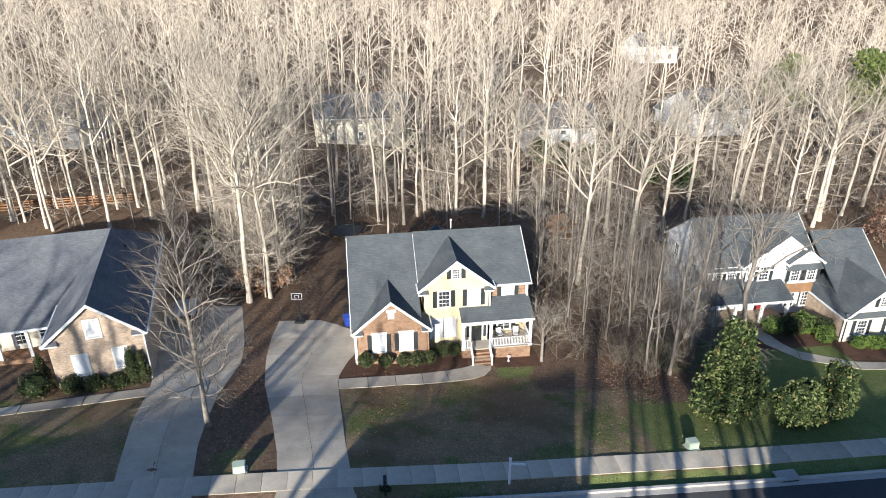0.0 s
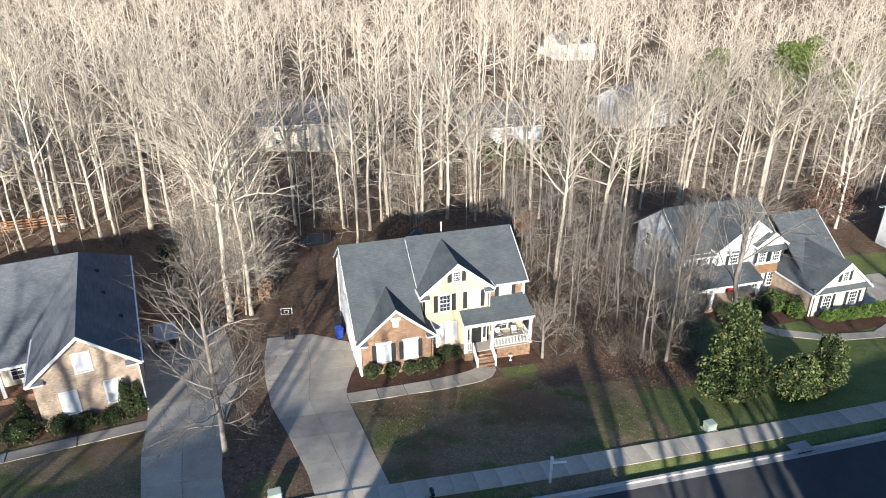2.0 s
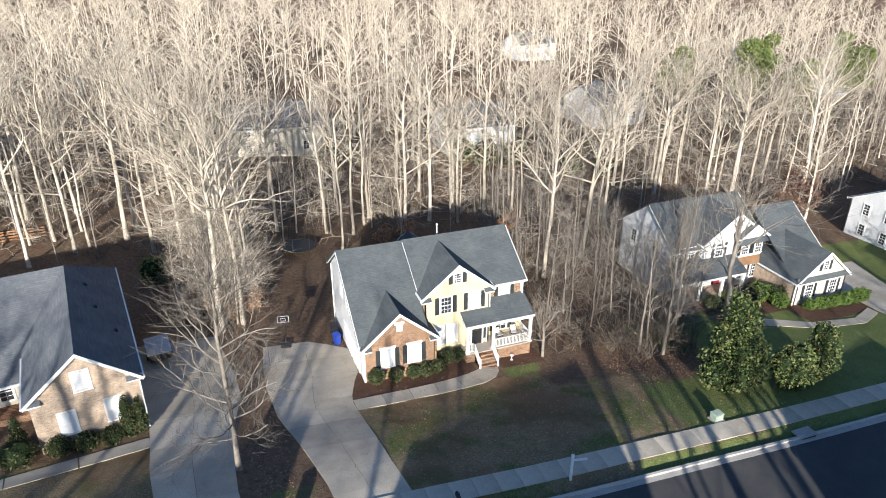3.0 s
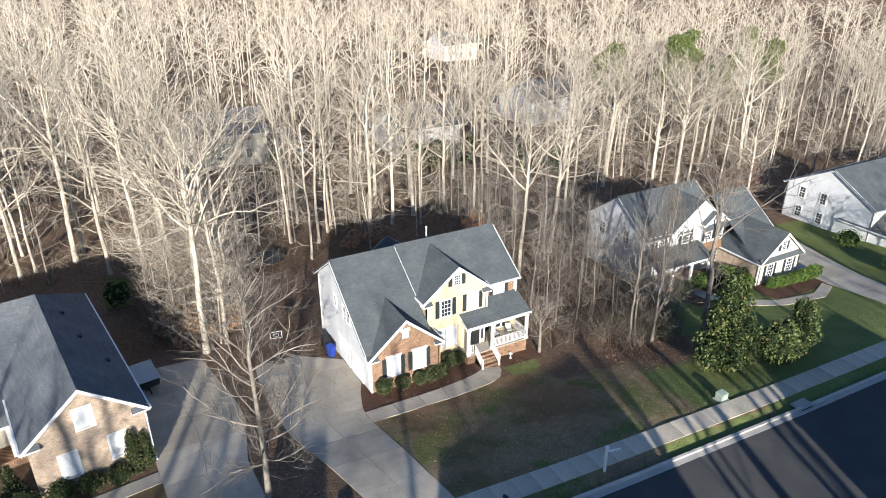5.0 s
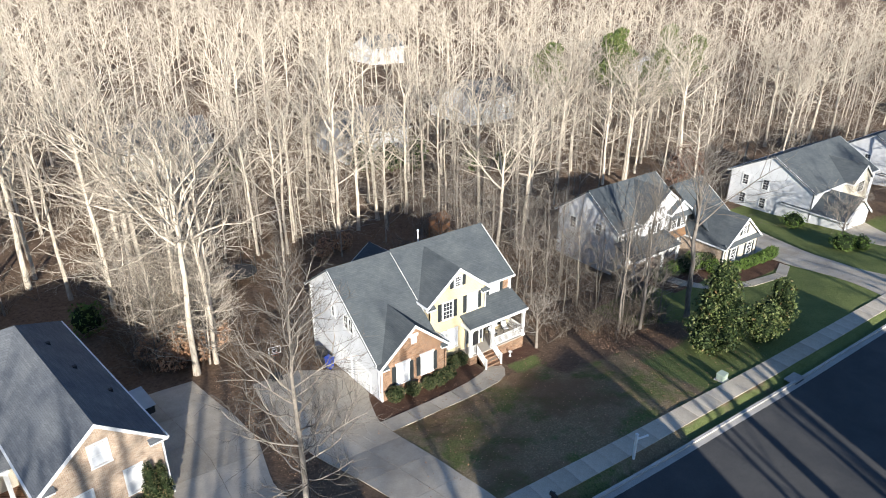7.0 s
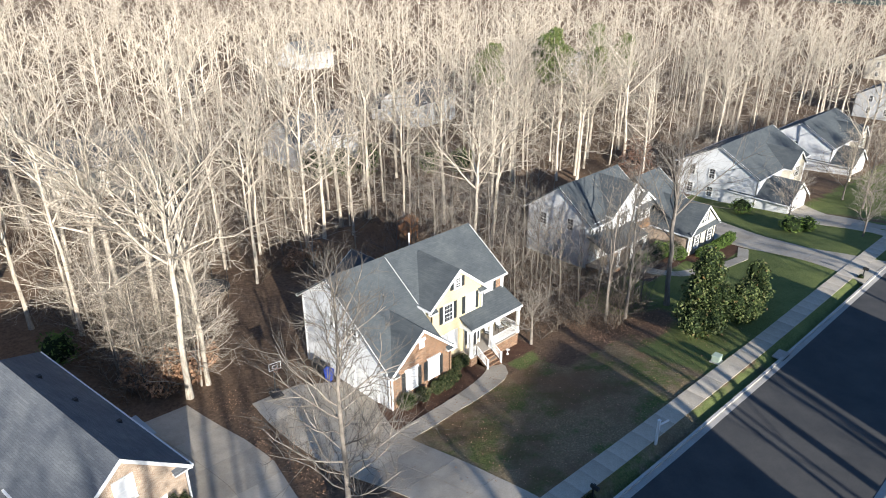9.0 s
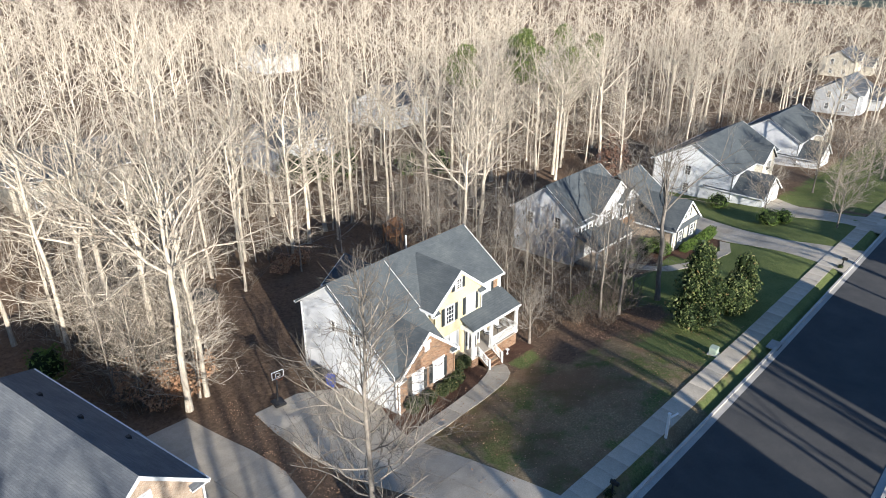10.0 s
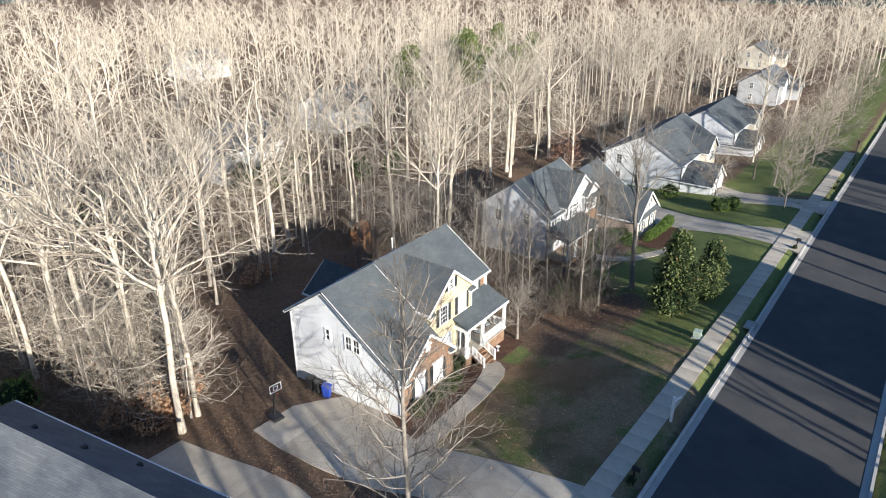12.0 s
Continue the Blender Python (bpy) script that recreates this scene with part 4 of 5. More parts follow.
def grow(seed, height, trunk_r, clear, limbs, spread, twig, upright=0.55, lean=0.05, branch_n=8, droop=0.0, thin=1.0, seg=6, stop=0.93, low=0, flat=0.7, fork=True, rise=0.1, bseg=3):
    """A bare tree as tubes. Returns (stem arrays, twig arrays). upright: the rise of the lowest limbs in radians;
    stop: the share of the height that the trunk reaches; low: thin side shoots below the crown."""
    rng = np.random.default_rng(seed)
    tv, tf, cv, cf = [], [], [], []
    nt = 12
    h = np.linspace(0, 1, nt)
    bend = np.cumsum(rng.normal(0, lean * height / nt, (nt, 2)), axis=0) * h[:, None] ** 0.5
    trunk = np.c_[bend - bend[0], h * height * stop]
    r = trunk_r * (1 - h * (0.9 if stop > 0.85 else 0.62)) ** 0.75
    r[0] *= 1.35
    trunk[0, 2] -= 0.4
    stem = tube_arrays(trunk, r, 7, tv, tf, 0)
    base = 0
    for i in range(limbs + low):
        shoot = i >= limbs
        if shoot:
            g = 0.0
            f = rng.uniform(0.08, clear + 0.1)
            length = spread * rng.uniform(0.25, 0.6)
            tilt = rng.uniform(-0.15, 0.5)
        else:
            g = (i + rng.uniform(0.1, 0.9)) / limbs
            f = clear + (0.99 - clear) * g
            length = spread * (1.0 - (0.55 if stop > 0.85 else 0.2) * g ** 1.5) * rng.uniform(0.65, 1.2)
            tilt = upright + ((1.25 if stop > 0.85 else 1.15) - upright) * g ** 1.3 + rng.uniform(-0.28, 0.28)
        p0 = along(trunk, f)
        rr = float(np.interp(f, h, r))
        az = i * 2.4 + rng.uniform(-0.8, 0.8)
        d = np.array([math.cos(az) * math.cos(tilt), math.sin(az) * math.cos(tilt), math.sin(tilt)])
        pts = limb_points(rng, p0, d, length, seg, 0.2, (0.0 if shoot else rise) - droop)
        r0 = 0.025 if shoot else min(rr * 0.75, 0.0092 * length + 0.016)
        stem = tube_arrays(pts, np.linspace(r0, 0.016, seg + 1) * min(thin, 1.25), 4, tv, tf, stem)
        runs = [(pts, length)]
        if fork and not shoot and length > 3.5:
            k = int(seg * rng.uniform(0.25, 0.5))
            d2 = sideways(rng, unit(pts[k + 1] - pts[k]), rng.uniform(0.4, 0.75), flat)
            l2 = length * (1 - k / seg) * rng.uniform(0.7, 0.95)
            p2 = limb_points(rng, pts[k], d2, l2, seg, 0.2, rise - droop)
            stem = tube_arrays(p2, np.linspace(r0 * 0.65, 0.014, seg + 1) * thin, 4, tv, tf, stem)
            runs.append((p2, l2))
        for pts_, len_ in runs:
            count_ = max(3, int(branch_n * (0.6 if shoot else 1.0) * len_ / length))
            for b in range(count_):
                g2 = 0.18 + 0.8 * (b + rng.uniform(0, 0.9)) / count_
                s0 = along(pts_, g2)
                k = min(seg - 1, int(g2 * seg))
                bd = sideways(rng, unit(pts_[k + 1] - pts_[k]), rng.uniform(0.5, 1.05), flat)
                bl = (len_ * (0.55 - 0.3 * g2) + 0.35) * rng.uniform(0.6, 1.25)
                bp = limb_points(rng, s0, bd, bl, bseg, 0.22, 0.08 - droop)
                rad = np.linspace(0.011 + 0.008 * bl, 0.007, bseg + 1) * thin
                if b % 2:
                    stem = tube_arrays(bp, rad, 3, tv, tf, stem)
                else:
                    base = tube_arrays(bp, rad, 3, cv, cf, base)
                for w in range(twig):
                    u = rng.uniform(0.15, 1.0)
                    k = min(bseg - 1, int(u * bseg))
                    td = sideways(rng, unit(bp[k + 1] - bp[k]), rng.uniform(0.4, 0.95), flat)
                    td = unit(td + UP * (0.15 - droop))
                    tl = bl * rng.uniform(0.25, 0.6) + 0.25
                    s1 = along(bp, u)
                    base = tube_arrays(np.array([s1, s1 + td * tl]), (0.009 * thin, 0.0035), 3, cv, cf, base)
    return (tv, tf), (cv, cf)


def bare_tree(m, label, seed, bark_m=None, twig_m=None, group="", name="tree", **kw):
    t, c = grow(seed, **kw)
    ob = thing(name, label, "tree", m, group)
    for nm, (v, f), mat in (("trunk", t, bark_m or M_BARK), ("crown", c, twig_m or M_TWIG)):
        o = new(nm, quad_mesh(nm, v, f, mat))
        o.parent = ob
    return ob


def scaled_pose(x, y, turn=0, tilt=0):
    return pose(x, y, gz(x, y) - 0.05, tilt, 0, turn)


M_WTWIG = twigs("woods_twigs", (0.37, 0.320, 0.255), (0.72, 0.628, 0.508), 0.5)
M_WOODS = bark("woods_bark", (0.36, 0.315, 0.258), (0.80, 0.715, 0.605))
TALL = "tall bare hardwood with pale bark standing in leaf litter"
protos = []
PROTO = [dict(height=25, trunk_r=0.27, clear=0.62, limbs=10, spread=9.5, twig=3, branch_n=11, low=9, stop=0.66, rise=0.045, upright=0.6), dict(height=24, trunk_r=0.19, clear=0.6, limbs=8, spread=8.0, twig=3, branch_n=9, low=8, stop=0.68, rise=0.045, upright=0.7),
         dict(height=25, trunk_r=0.30, clear=0.55, limbs=11, spread=10.5, twig=3, branch_n=11, low=5, stop=0.6, rise=0.045, upright=0.65), dict(height=21, trunk_r=0.14, clear=0.5, limbs=8, spread=6.0, twig=3, branch_n=8, low=7, stop=0.74, rise=0.05),
         dict(height=23, trunk_r=0.22, clear=0.4, limbs=12, spread=7.6, twig=3, branch_n=9, low=5, upright=0.45, stop=0.72, rise=0.045)]
for kw in PROTO:
    kw.update(fork=False, thin=1.1)
NEAR = [(-10.1, 11.2, 0), (-8.2, 12.0, 3), (-9.2, 17.5, 1), (4.3, 26.6, 2), (13.2, 30.6, 1)]
for i, (kw, (x, y, _)) in enumerate(zip(PROTO, NEAR)):
    protos.append(bare_tree(scaled_pose(x, y, 40 * i), TALL, 11 + i, group="woodland trees", **kw))
SPOTS = [(-10.6, 20.2, 0), (-11.2, 25.4, 2), (-13.0, 26.5, 1), (21.4, 35.2, 2), (-24.1, 32.6, 4), (-34.4, 29.7, 1), (-19, 35, 0), (52, 32.8, 2), (60, 26.2, 0), (57.6, 28.4, 4),
         (-16.0, 30.5, 4), (8.6, 33.5, 3), (17.3, 33.2, 4), (27.5, 30.0, 1), (32.0, 27.0, 0), (-29, 36, 3), (-40, 33, 2), (-6.0, 30.0, 3), (-2.2, 33.5, 1), (44, 30, 1), (38, 24, 4),
         (-18.2, 37.2, 1), (-22.8, 33.9, 3), (-28.2, 29.9, 1), (-31.3, 30.6, 3), (-26.6, 36.5, 1), (-30.4, 44.1, 0), (-32.6, 45.4, 3), (-7.3, 14.4, 3), (-9.3, 17.4, 3), (6.6, 30.8, 1), (6.1, 37.6, 3),
         (9.8, 35.7, 1), (25.9, 35.2, 4), (29.3, 30.8, 3), (54.9, 37.3, 1), (55.8, 36.5, 0), (58.4, 35.9, 1), (62.3, 28.2, 2), (66.8, 29.8, 1), (72.5, 28.5, 3), (74.6, 27.0, 0), (108.2, 26.6, 1), (115, 26, 2), (126, 27, 0)]
houses_at = [(37, 70, 11), (3, 78, 12), (68, 83, 11), (-46, 76, 11), (77, 8, 14), (104, 6, 14), (141, 95, 10), (160, 11, 13), (213, 25, 13), (88, 155, 11)]


def free(x, y):
    if any((x - a) ** 2 + (y - b) ** 2 < r * r for a, b, r in houses_at):
        return False
    if any(abs(x - a) < r * 0.62 and 0 < b - y < r + 9 for a, b, r in houses_at[:3]):
        return False
    if -9 < x < 24 and y < 26:
        return False
    if -45 < x < -12 and y < 27:
        return False
    if 24 <= x < 33 and y < 14:
        return False
    if 31 < x < 64 and y < 24:
        return False
    if x >= 64 and y < (19 if x < 118 else -12):
        return False
    return True


rng = random.Random(5)
taken = [(x, y) for x, y, _ in NEAR + SPOTS]
for x, y, k in SPOTS:
    o = copy_thing(protos[k], scaled_pose(x, y, rng.uniform(0, 360), rng.uniform(-2, 2)))
    s = rng.uniform(0.9, 1.08)
    o.scale = (s, s, s)
for gx in range(-11, 23):
    for gy in range(2, 9):
        x, y = gx * 7.6 + rng.uniform(-3.5, 3.5), 1 + gy * 7.6 + rng.uniform(-3.5, 3.5)
        if not free(x, y) or any((x - a) ** 2 + (y - b) ** 2 < 9 for a, b in taken):
            continue
        if y > 62 or (x < -30 and y > 50):
            continue
        o = copy_thing(protos[rng.choice((0, 1, 1, 2, 3, 3, 4))], scaled_pose(x, y, rng.uniform(0, 360), rng.uniform(-2.5, 2.5)))
        s = rng.uniform(0.72, 1.05)
        o.scale = (s * rng.uniform(0.85, 1.0), s * rng.uniform(0.85, 1.0), s)


def woodland(name, label, places, kinds, stem_material, twig_material):
    """Far trees, joined into one mesh: each a stem, limbs and twigs."""
    vs, fs, slots, base = [], [], [], 0
    r = np.random.default_rng(3)
    for x, y in places:
        v, f, slot = kinds[r.integers(len(kinds))]
        slots.append(slot)
        a, s = r.uniform(0, 6.28), r.uniform(0.75, 1.08)
        c, n = math.cos(a) * s, math.sin(a) * s
        vs.append(v @ np.array([[c, n, 0], [-n, c, 0], [0, 0, s]]) + (x, y, gz(x, y)))
        fs.append(f + base)
        base += len(v)
    me = quad_mesh(name, vs, fs, stem_material)
    me.materials.append(twig_material)
    me.polygons.foreach_set("material_index", np.concatenate(slots).astype(np.int32))
    return tagged(new(name, me), label, "woods", kind="stuff")


def joined(t, c):
    first = sum(len(v) for v in t[0])
    slot = np.repeat((0, 1), (sum(len(f) for f in t[1]), sum(len(f) for f in c[1])))
    return np.concatenate(t[0] + c[0]), np.concatenate(t[1] + [f + first for f in c[1]]), slot


kinds_mid = [joined(*grow(60 + i, height=21 + 1.5 * i, trunk_r=0.17, clear=0.5, limbs=9, spread=8.2 + 0.6 * (i % 3), twig=4, branch_n=6, seg=3, low=5, stop=0.6 + 0.04 * (i % 3), rise=0.03, fork=False, thin=1.6, bseg=2)) for i in range(5)]
kinds_far = [joined(*grow(80 + i, height=20 + 1.5 * i, trunk_r=0.14, clear=0.4, limbs=8, spread=8.0, twig=3, branch_n=4, thin=2.3, seg=2, stop=0.6, rise=0.02, fork=False, bseg=1)) for i in range(5)]
mid, far = [], []
for gx in range(-24, 52):
    for gy in range(-4, 40):
        x, y = gx * 8 + rng.uniform(-3.8, 3.8), 20 + gy * 8 + rng.uniform(-3.8, 3.8)
        if not free(x, y) or (y <= 62 and -30 < x < 172):
            continue
        # what the walk can see: a fan round the path
        if x < -0.62 * (y + 48) - 12:
            continue
        dist = math.hypot(x + 12, y + 40)
        if dist < 165:
            mid.append((x, y))
        elif dist < 350 and rng.random() < (0.7 if dist < 260 else 0.45):
            far.append((x, y))
woodland("woods", "bare winter woods behind the houses", mid, kinds_mid, M_WOODS, M_WTWIG)
woodland("far_woods", "hazy bare woods in the distance", far, kinds_far, M_WOODS, M_WTWIG)

# bare trees across the street, behind the eye, whose shade stripes the road and the roofs
shade = random.Random(9)
back = [(-1.0, -56), (0.8, -52), (2.2, -60), (3.6, -53), (5.4, -57), (7.0, -52), (8.2, -61), (10.0, -54), (11.4, -58), (13.0, -52), (14.6, -63), (-15.0, -60), (-20, -58), (33, -53), (36, -58), (38, -53), (40, -62), (43, -55)]
for x, y in ((-37, -49), (-41, -49), (-44, -48), (-47, -52), (-28, -50), (-31, -50), (-33.5, -52), (-36, -51), (-30, -55), (-33, -57), (-26.5, -53), (-35, -60), (-50, -51), (-40.5, -55), (-46, -57), (-53, -49), (-49, -60)):
    back.append((x, y))
for x in range(-80, 110, 4):
    for y in (-56, -64, -74, -86):
        if shade.random() < 0.12:
            back.append((x + shade.uniform(-2, 2), y + shade.uniform(-3, 3)))
kinds_shade = [joined(*grow(70 + i, height=26, trunk_r=0.26 + 0.05 * i, clear=0.62, limbs=9, spread=7.0, twig=1, branch_n=5, thin=0.9, seg=4, stop=0.78, rise=0.05, fork=False)) for i in range(3)]
woodland("street_trees", "bare trees behind the houses across the street", back, kinds_shade, M_WOODS, M_TWIG)


# ---------------------------------------------------------------- saplings, brush and garden plants
SAPLING = "slender bare sapling in the thicket between the houses"
sap = [bare_tree(scaled_pose(20.8, 7.2), SAPLING, 31, M_BARK_M, M_BARK_M, "thicket saplings", height=11, trunk_r=0.085, clear=0.25, limbs=15, spread=3.6, twig=4, branch_n=5, upright=0.55, thin=0.6, seg=4, lean=0.1, fork=False),
       bare_tree(scaled_pose(23.0, 2.6), SAPLING, 32, M_BARK_D, M_BARK_M, "thicket saplings", height=8.5, trunk_r=0.065, clear=0.18, limbs=14, spread=3.4, twig=4, branch_n=5, upright=0.3, thin=0.6, seg=4, lean=0.14, fork=False),
       bare_tree(scaled_pose(24.3, -3.2), SAPLING, 33, M_BARK_M, M_BARK_D, "thicket saplings", height=13, trunk_r=0.12, clear=0.3, limbs=16, spread=4.2, twig=4, branch_n=6, upright=0.6, thin=0.65, seg=4, lean=0.08, fork=False)]
place = random.Random(21)
done = [(20.8, 7.2), (23.0, 2.6), (24.3, -3.2)]
while len(done) < 40:
    x, y = place.uniform(17.2, 32.5), place.uniform(-4.2, 22)
    edge = 17.5 + (4.0 if y < 1 else 0) + max(0, -y) * 0.4
    if x < edge or (x > 30.5 and y > -2 and y < 15) or any((x - a) ** 2 + (y - b) ** 2 < 1.1 for a, b in done):
        continue
    done.append((x, y))
    o = copy_thing(sap[place.choice((0, 0, 1, 1, 2))], scaled_pose(x, y, place.uniform(0, 360), place.uniform(-5, 5)))
    s = place.uniform(0.7, 1.15)
    o.scale = (s, s, s)
# young stems among the tall trees
young = [bare_tree(scaled_pose(-7.2, 14.6), "young bare tree among tall trunks", 41, M_BARK, M_TWIG, "young woodland trees", height=13, trunk_r=0.10, clear=0.18, limbs=16, spread=4.2, twig=4, branch_n=5, upright=0.25, thin=0.8, seg=4, flat=0.4),
         bare_tree(scaled_pose(-11.6, 16.2), "young bare tree among tall trunks", 42, M_BARK_D, M_TWIG, "young woodland trees", height=9, trunk_r=0.07, clear=0.12, limbs=14, spread=3.6, twig=4, branch_n=5, upright=0.1, thin=0.8, seg=4, flat=0.4)]
for i in range(34):
    x, y = place.uniform(-13.5, -6.0), place.uniform(12, 30)
    if i > 20:
        x, y = place.uniform(-4, 34), place.uniform(27, 36)
    o = copy_thing(young[place.choice((0, 1))], scaled_pose(x, y, place.uniform(0, 360), place.uniform(-6, 6)))
    s = place.uniform(0.7, 1.2)
    o.scale = (s, s, s)
kinds_young = [joined(*grow(45 + i, height=7 + 2.2 * i, trunk_r=0.06 + 0.012 * i, clear=0.14, limbs=11, spread=4.0, twig=3, branch_n=4, upright=0.12, thin=0.85, seg=3, flat=0.35, fork=False, bseg=2)) for i in range(4)]
spots = []
while len(spots) < 230:
    x, y = place.uniform(-60, 130), 16 + 52 * place.random() ** 1.3
    if free(x, y):
        spots.append((x, y))
for _ in range(26):
    spots.append((place.uniform(-14, -6.5), place.uniform(13, 30)))
woodland("young_woods", "young bare stems among the tall trees", spots, kinds_young, M_BARK_M, M_TWIG)


def brush_kind(seed, height, stems):
    """A low bare shrub: thin stems that arch over and fork."""
    r = np.random.default_rng(seed)
    vs, fs, base = [], [], 0
    for i in range(stems):
        a, t = r.uniform(0, 6.28), r.uniform(0.7, 1.5)
        n = height * r.uniform(0.55, 1.2)
        pts = limb_points(r, r.normal(0, 0.25, 3) * (1, 1, 0), np.array([math.cos(a) * math.cos(t), math.sin(a) * math.cos(t), math.sin(t)]), n, 4, 0.2, -0.12)
        base = tube_arrays(pts, (0.020, 0.016, 0.012, 0.008, 0.004), 3, vs, fs, base)
        for k in range(4):
            g = r.uniform(0.25, 0.95)
            e = sideways(r, unit(pts[min(3, int(g * 4)) + 1] - pts[min(3, int(g * 4))]), r.uniform(0.5, 1.1), 0.6)
            s0 = along(pts, g)
            base = tube_arrays(np.array([s0, s0 + e * n * r.uniform(0.2, 0.45)]), (0.010, 0.004), 3, vs, fs, base)
    return np.concatenate(vs), np.concatenate(fs)


def scatter(name, label, places, kinds, material, category, lo=0.7, hi=1.3):
    vs, fs, base = [], [], 0
    r = np.random.default_rng(8)
    for x, y in places:
        v, f = kinds[r.integers(len(kinds))]
        a, s = r.uniform(0, 6.28), r.uniform(lo, hi)
        c, n = math.cos(a) * s, math.sin(a) * s
        vs.append(v @ np.array([[c, n, 0], [-n, c, 0], [0, 0, s]]) + (x, y, gz(x, y)))
        fs.append(f + base)
        base += len(v)
    return tagged(new(name, quad_mesh(name, vs, fs, material)), label, category, kind="stuff")


brush = [brush_kind(i, 2.8, 6) for i in range(4)]
spots = []
while len(spots) < 900:
    x, y = place.uniform(-60, 140), 14 + 66 * place.random() ** 1.4
    if free(x, y):
        spots.append((x, y))
for _ in range(150):
    spots.append((place.uniform(16.8, 32.5), place.uniform(-1.5, 24)))
for _ in range(60):
    spots.append((place.uniform(21.8, 29.5), place.uniform(-5.0, -1)))
for _ in range(110):
    spots.append((place.uniform(-14, -5.5), place.uniform(13, 30)))
for _ in range(160):
    x, y = place.uniform(118, 240), place.uniform(-11, 45)
    if free(x, y):
        spots.append((x, y))
scatter("undergrowth", "tangled bare undergrowth on the woodland floor", spots, brush, M_BRUSH, "undergrowth")


def leaf_arrays(centres, size, rng, flat=0.0):
    """One small leaf, folded along its rib, at each centre."""
    n = len(centres)
    a = rng.normal(0, 1, (n, 3))
    a /= np.linalg.norm(a, axis=1)[:, None]
    b = np.cross(a, rng.normal(0, 1, (n, 3)))
    b /= np.linalg.norm(b, axis=1)[:, None]
    s = size * rng.uniform(0.6, 1.3, (n, 1))
    c = np.asarray(centres)
    v = np.stack([c - a * s, c + b * s * 0.5, c + a * s, c - b * s * 0.5], 1).reshape(-1, 3)
    return v, np.arange(4 * n).reshape(-1, 4)


def leafy(name, label, category, x, y, parts_, material, size, seed, group="", trunk=0.0, core=True, z=None, lumpy=0.22):
    """A shrub or evergreen: a trunk, dark inner stems, a crown of leaves and a core coloured as inner shade. parts_:
    (cx, cy, cz, rx, ry, rz, leaves) lumps.
    """
    r = np.random.default_rng(seed)
    ob = thing(name, label, category, pose(x, y, gz(x, y) if z is None else z, 0, 0, 0), group)
    cs = []
    stems_v, stems_f, base = [], [], 0
    core_v, core_f, core_n = [], [], 0
    for cx, cy, cz, rx, ry, rz, n in parts_:
        d = r.normal(0, 1, (n, 3))
        d /= np.linalg.norm(d, axis=1)[:, None]
        wob = 1 + lumpy * np.sin(d[:, :1] * 5 + seed) * np.cos(d[:, 1:2] * 4 + d[:, 2:] * 3)
        cs.append(d * wob * r.uniform(0.62, 1.08, (n, 1)) ** 0.5 * (rx, ry, rz) + (cx, cy, cz))
        # a closed dark hull behind the leaves stands for the shade within the crown
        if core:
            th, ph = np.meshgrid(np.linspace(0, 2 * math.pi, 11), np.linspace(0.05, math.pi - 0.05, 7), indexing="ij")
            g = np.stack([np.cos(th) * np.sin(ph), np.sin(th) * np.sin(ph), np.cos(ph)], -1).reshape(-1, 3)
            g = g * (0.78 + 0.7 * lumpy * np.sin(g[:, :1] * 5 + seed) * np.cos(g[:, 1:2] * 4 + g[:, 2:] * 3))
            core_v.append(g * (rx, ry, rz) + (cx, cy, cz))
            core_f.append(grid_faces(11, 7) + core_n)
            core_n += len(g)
        for k in range(5):
            e = np.array([cx, cy, cz]) + unit(r.normal(0, 1, 3)) * (rx * 0.7, ry * 0.7, rz * 0.7)
            base = tube_arrays(np.array([[cx * 0.3, cy * 0.3, -0.1], [cx * 0.8, cy * 0.8, cz * 0.6], e]), (0.035 + trunk * 0.3, 0.025 + trunk * 0.2, 0.01), 4, stems_v, stems_f, base)
    if trunk:
        top = max(p[2] for p in parts_)
        base = tube_arrays(np.array([[0, 0, -0.2], [0.05, 0, top * 0.5], [0, 0.05, top]]), (trunk, trunk * 0.7, trunk * 0.25), 7, stems_v, stems_f, base)
    v, f = leaf_arrays(np.concatenate(cs), size, r)
    o = new("foliage", quad_mesh("foliage", [v], [f], material, smooth=False))
    o.parent = ob
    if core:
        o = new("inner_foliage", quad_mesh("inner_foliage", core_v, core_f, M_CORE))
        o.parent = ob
    o = new("stems", quad_mesh("stems", stems_v, stems_f, M_BARK_D))
    o.name = "trunk" if trunk else "stem"
    o.parent = ob
    return ob


MAG = "glossy dark green magnolia in the green lawn"
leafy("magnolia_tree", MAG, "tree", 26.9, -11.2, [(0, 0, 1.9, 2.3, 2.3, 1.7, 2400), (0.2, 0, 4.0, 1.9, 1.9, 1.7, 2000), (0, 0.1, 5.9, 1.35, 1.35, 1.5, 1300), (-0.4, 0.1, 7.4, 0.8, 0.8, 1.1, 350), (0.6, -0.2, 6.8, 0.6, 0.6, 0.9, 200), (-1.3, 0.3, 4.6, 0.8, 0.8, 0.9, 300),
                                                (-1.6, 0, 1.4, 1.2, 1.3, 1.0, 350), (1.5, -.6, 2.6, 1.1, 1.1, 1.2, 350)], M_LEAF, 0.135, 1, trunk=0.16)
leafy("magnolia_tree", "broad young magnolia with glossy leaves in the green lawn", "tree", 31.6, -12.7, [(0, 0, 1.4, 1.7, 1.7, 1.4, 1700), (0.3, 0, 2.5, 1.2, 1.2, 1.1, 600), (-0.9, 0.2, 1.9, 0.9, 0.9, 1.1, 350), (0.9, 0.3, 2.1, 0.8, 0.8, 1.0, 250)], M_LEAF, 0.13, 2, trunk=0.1)
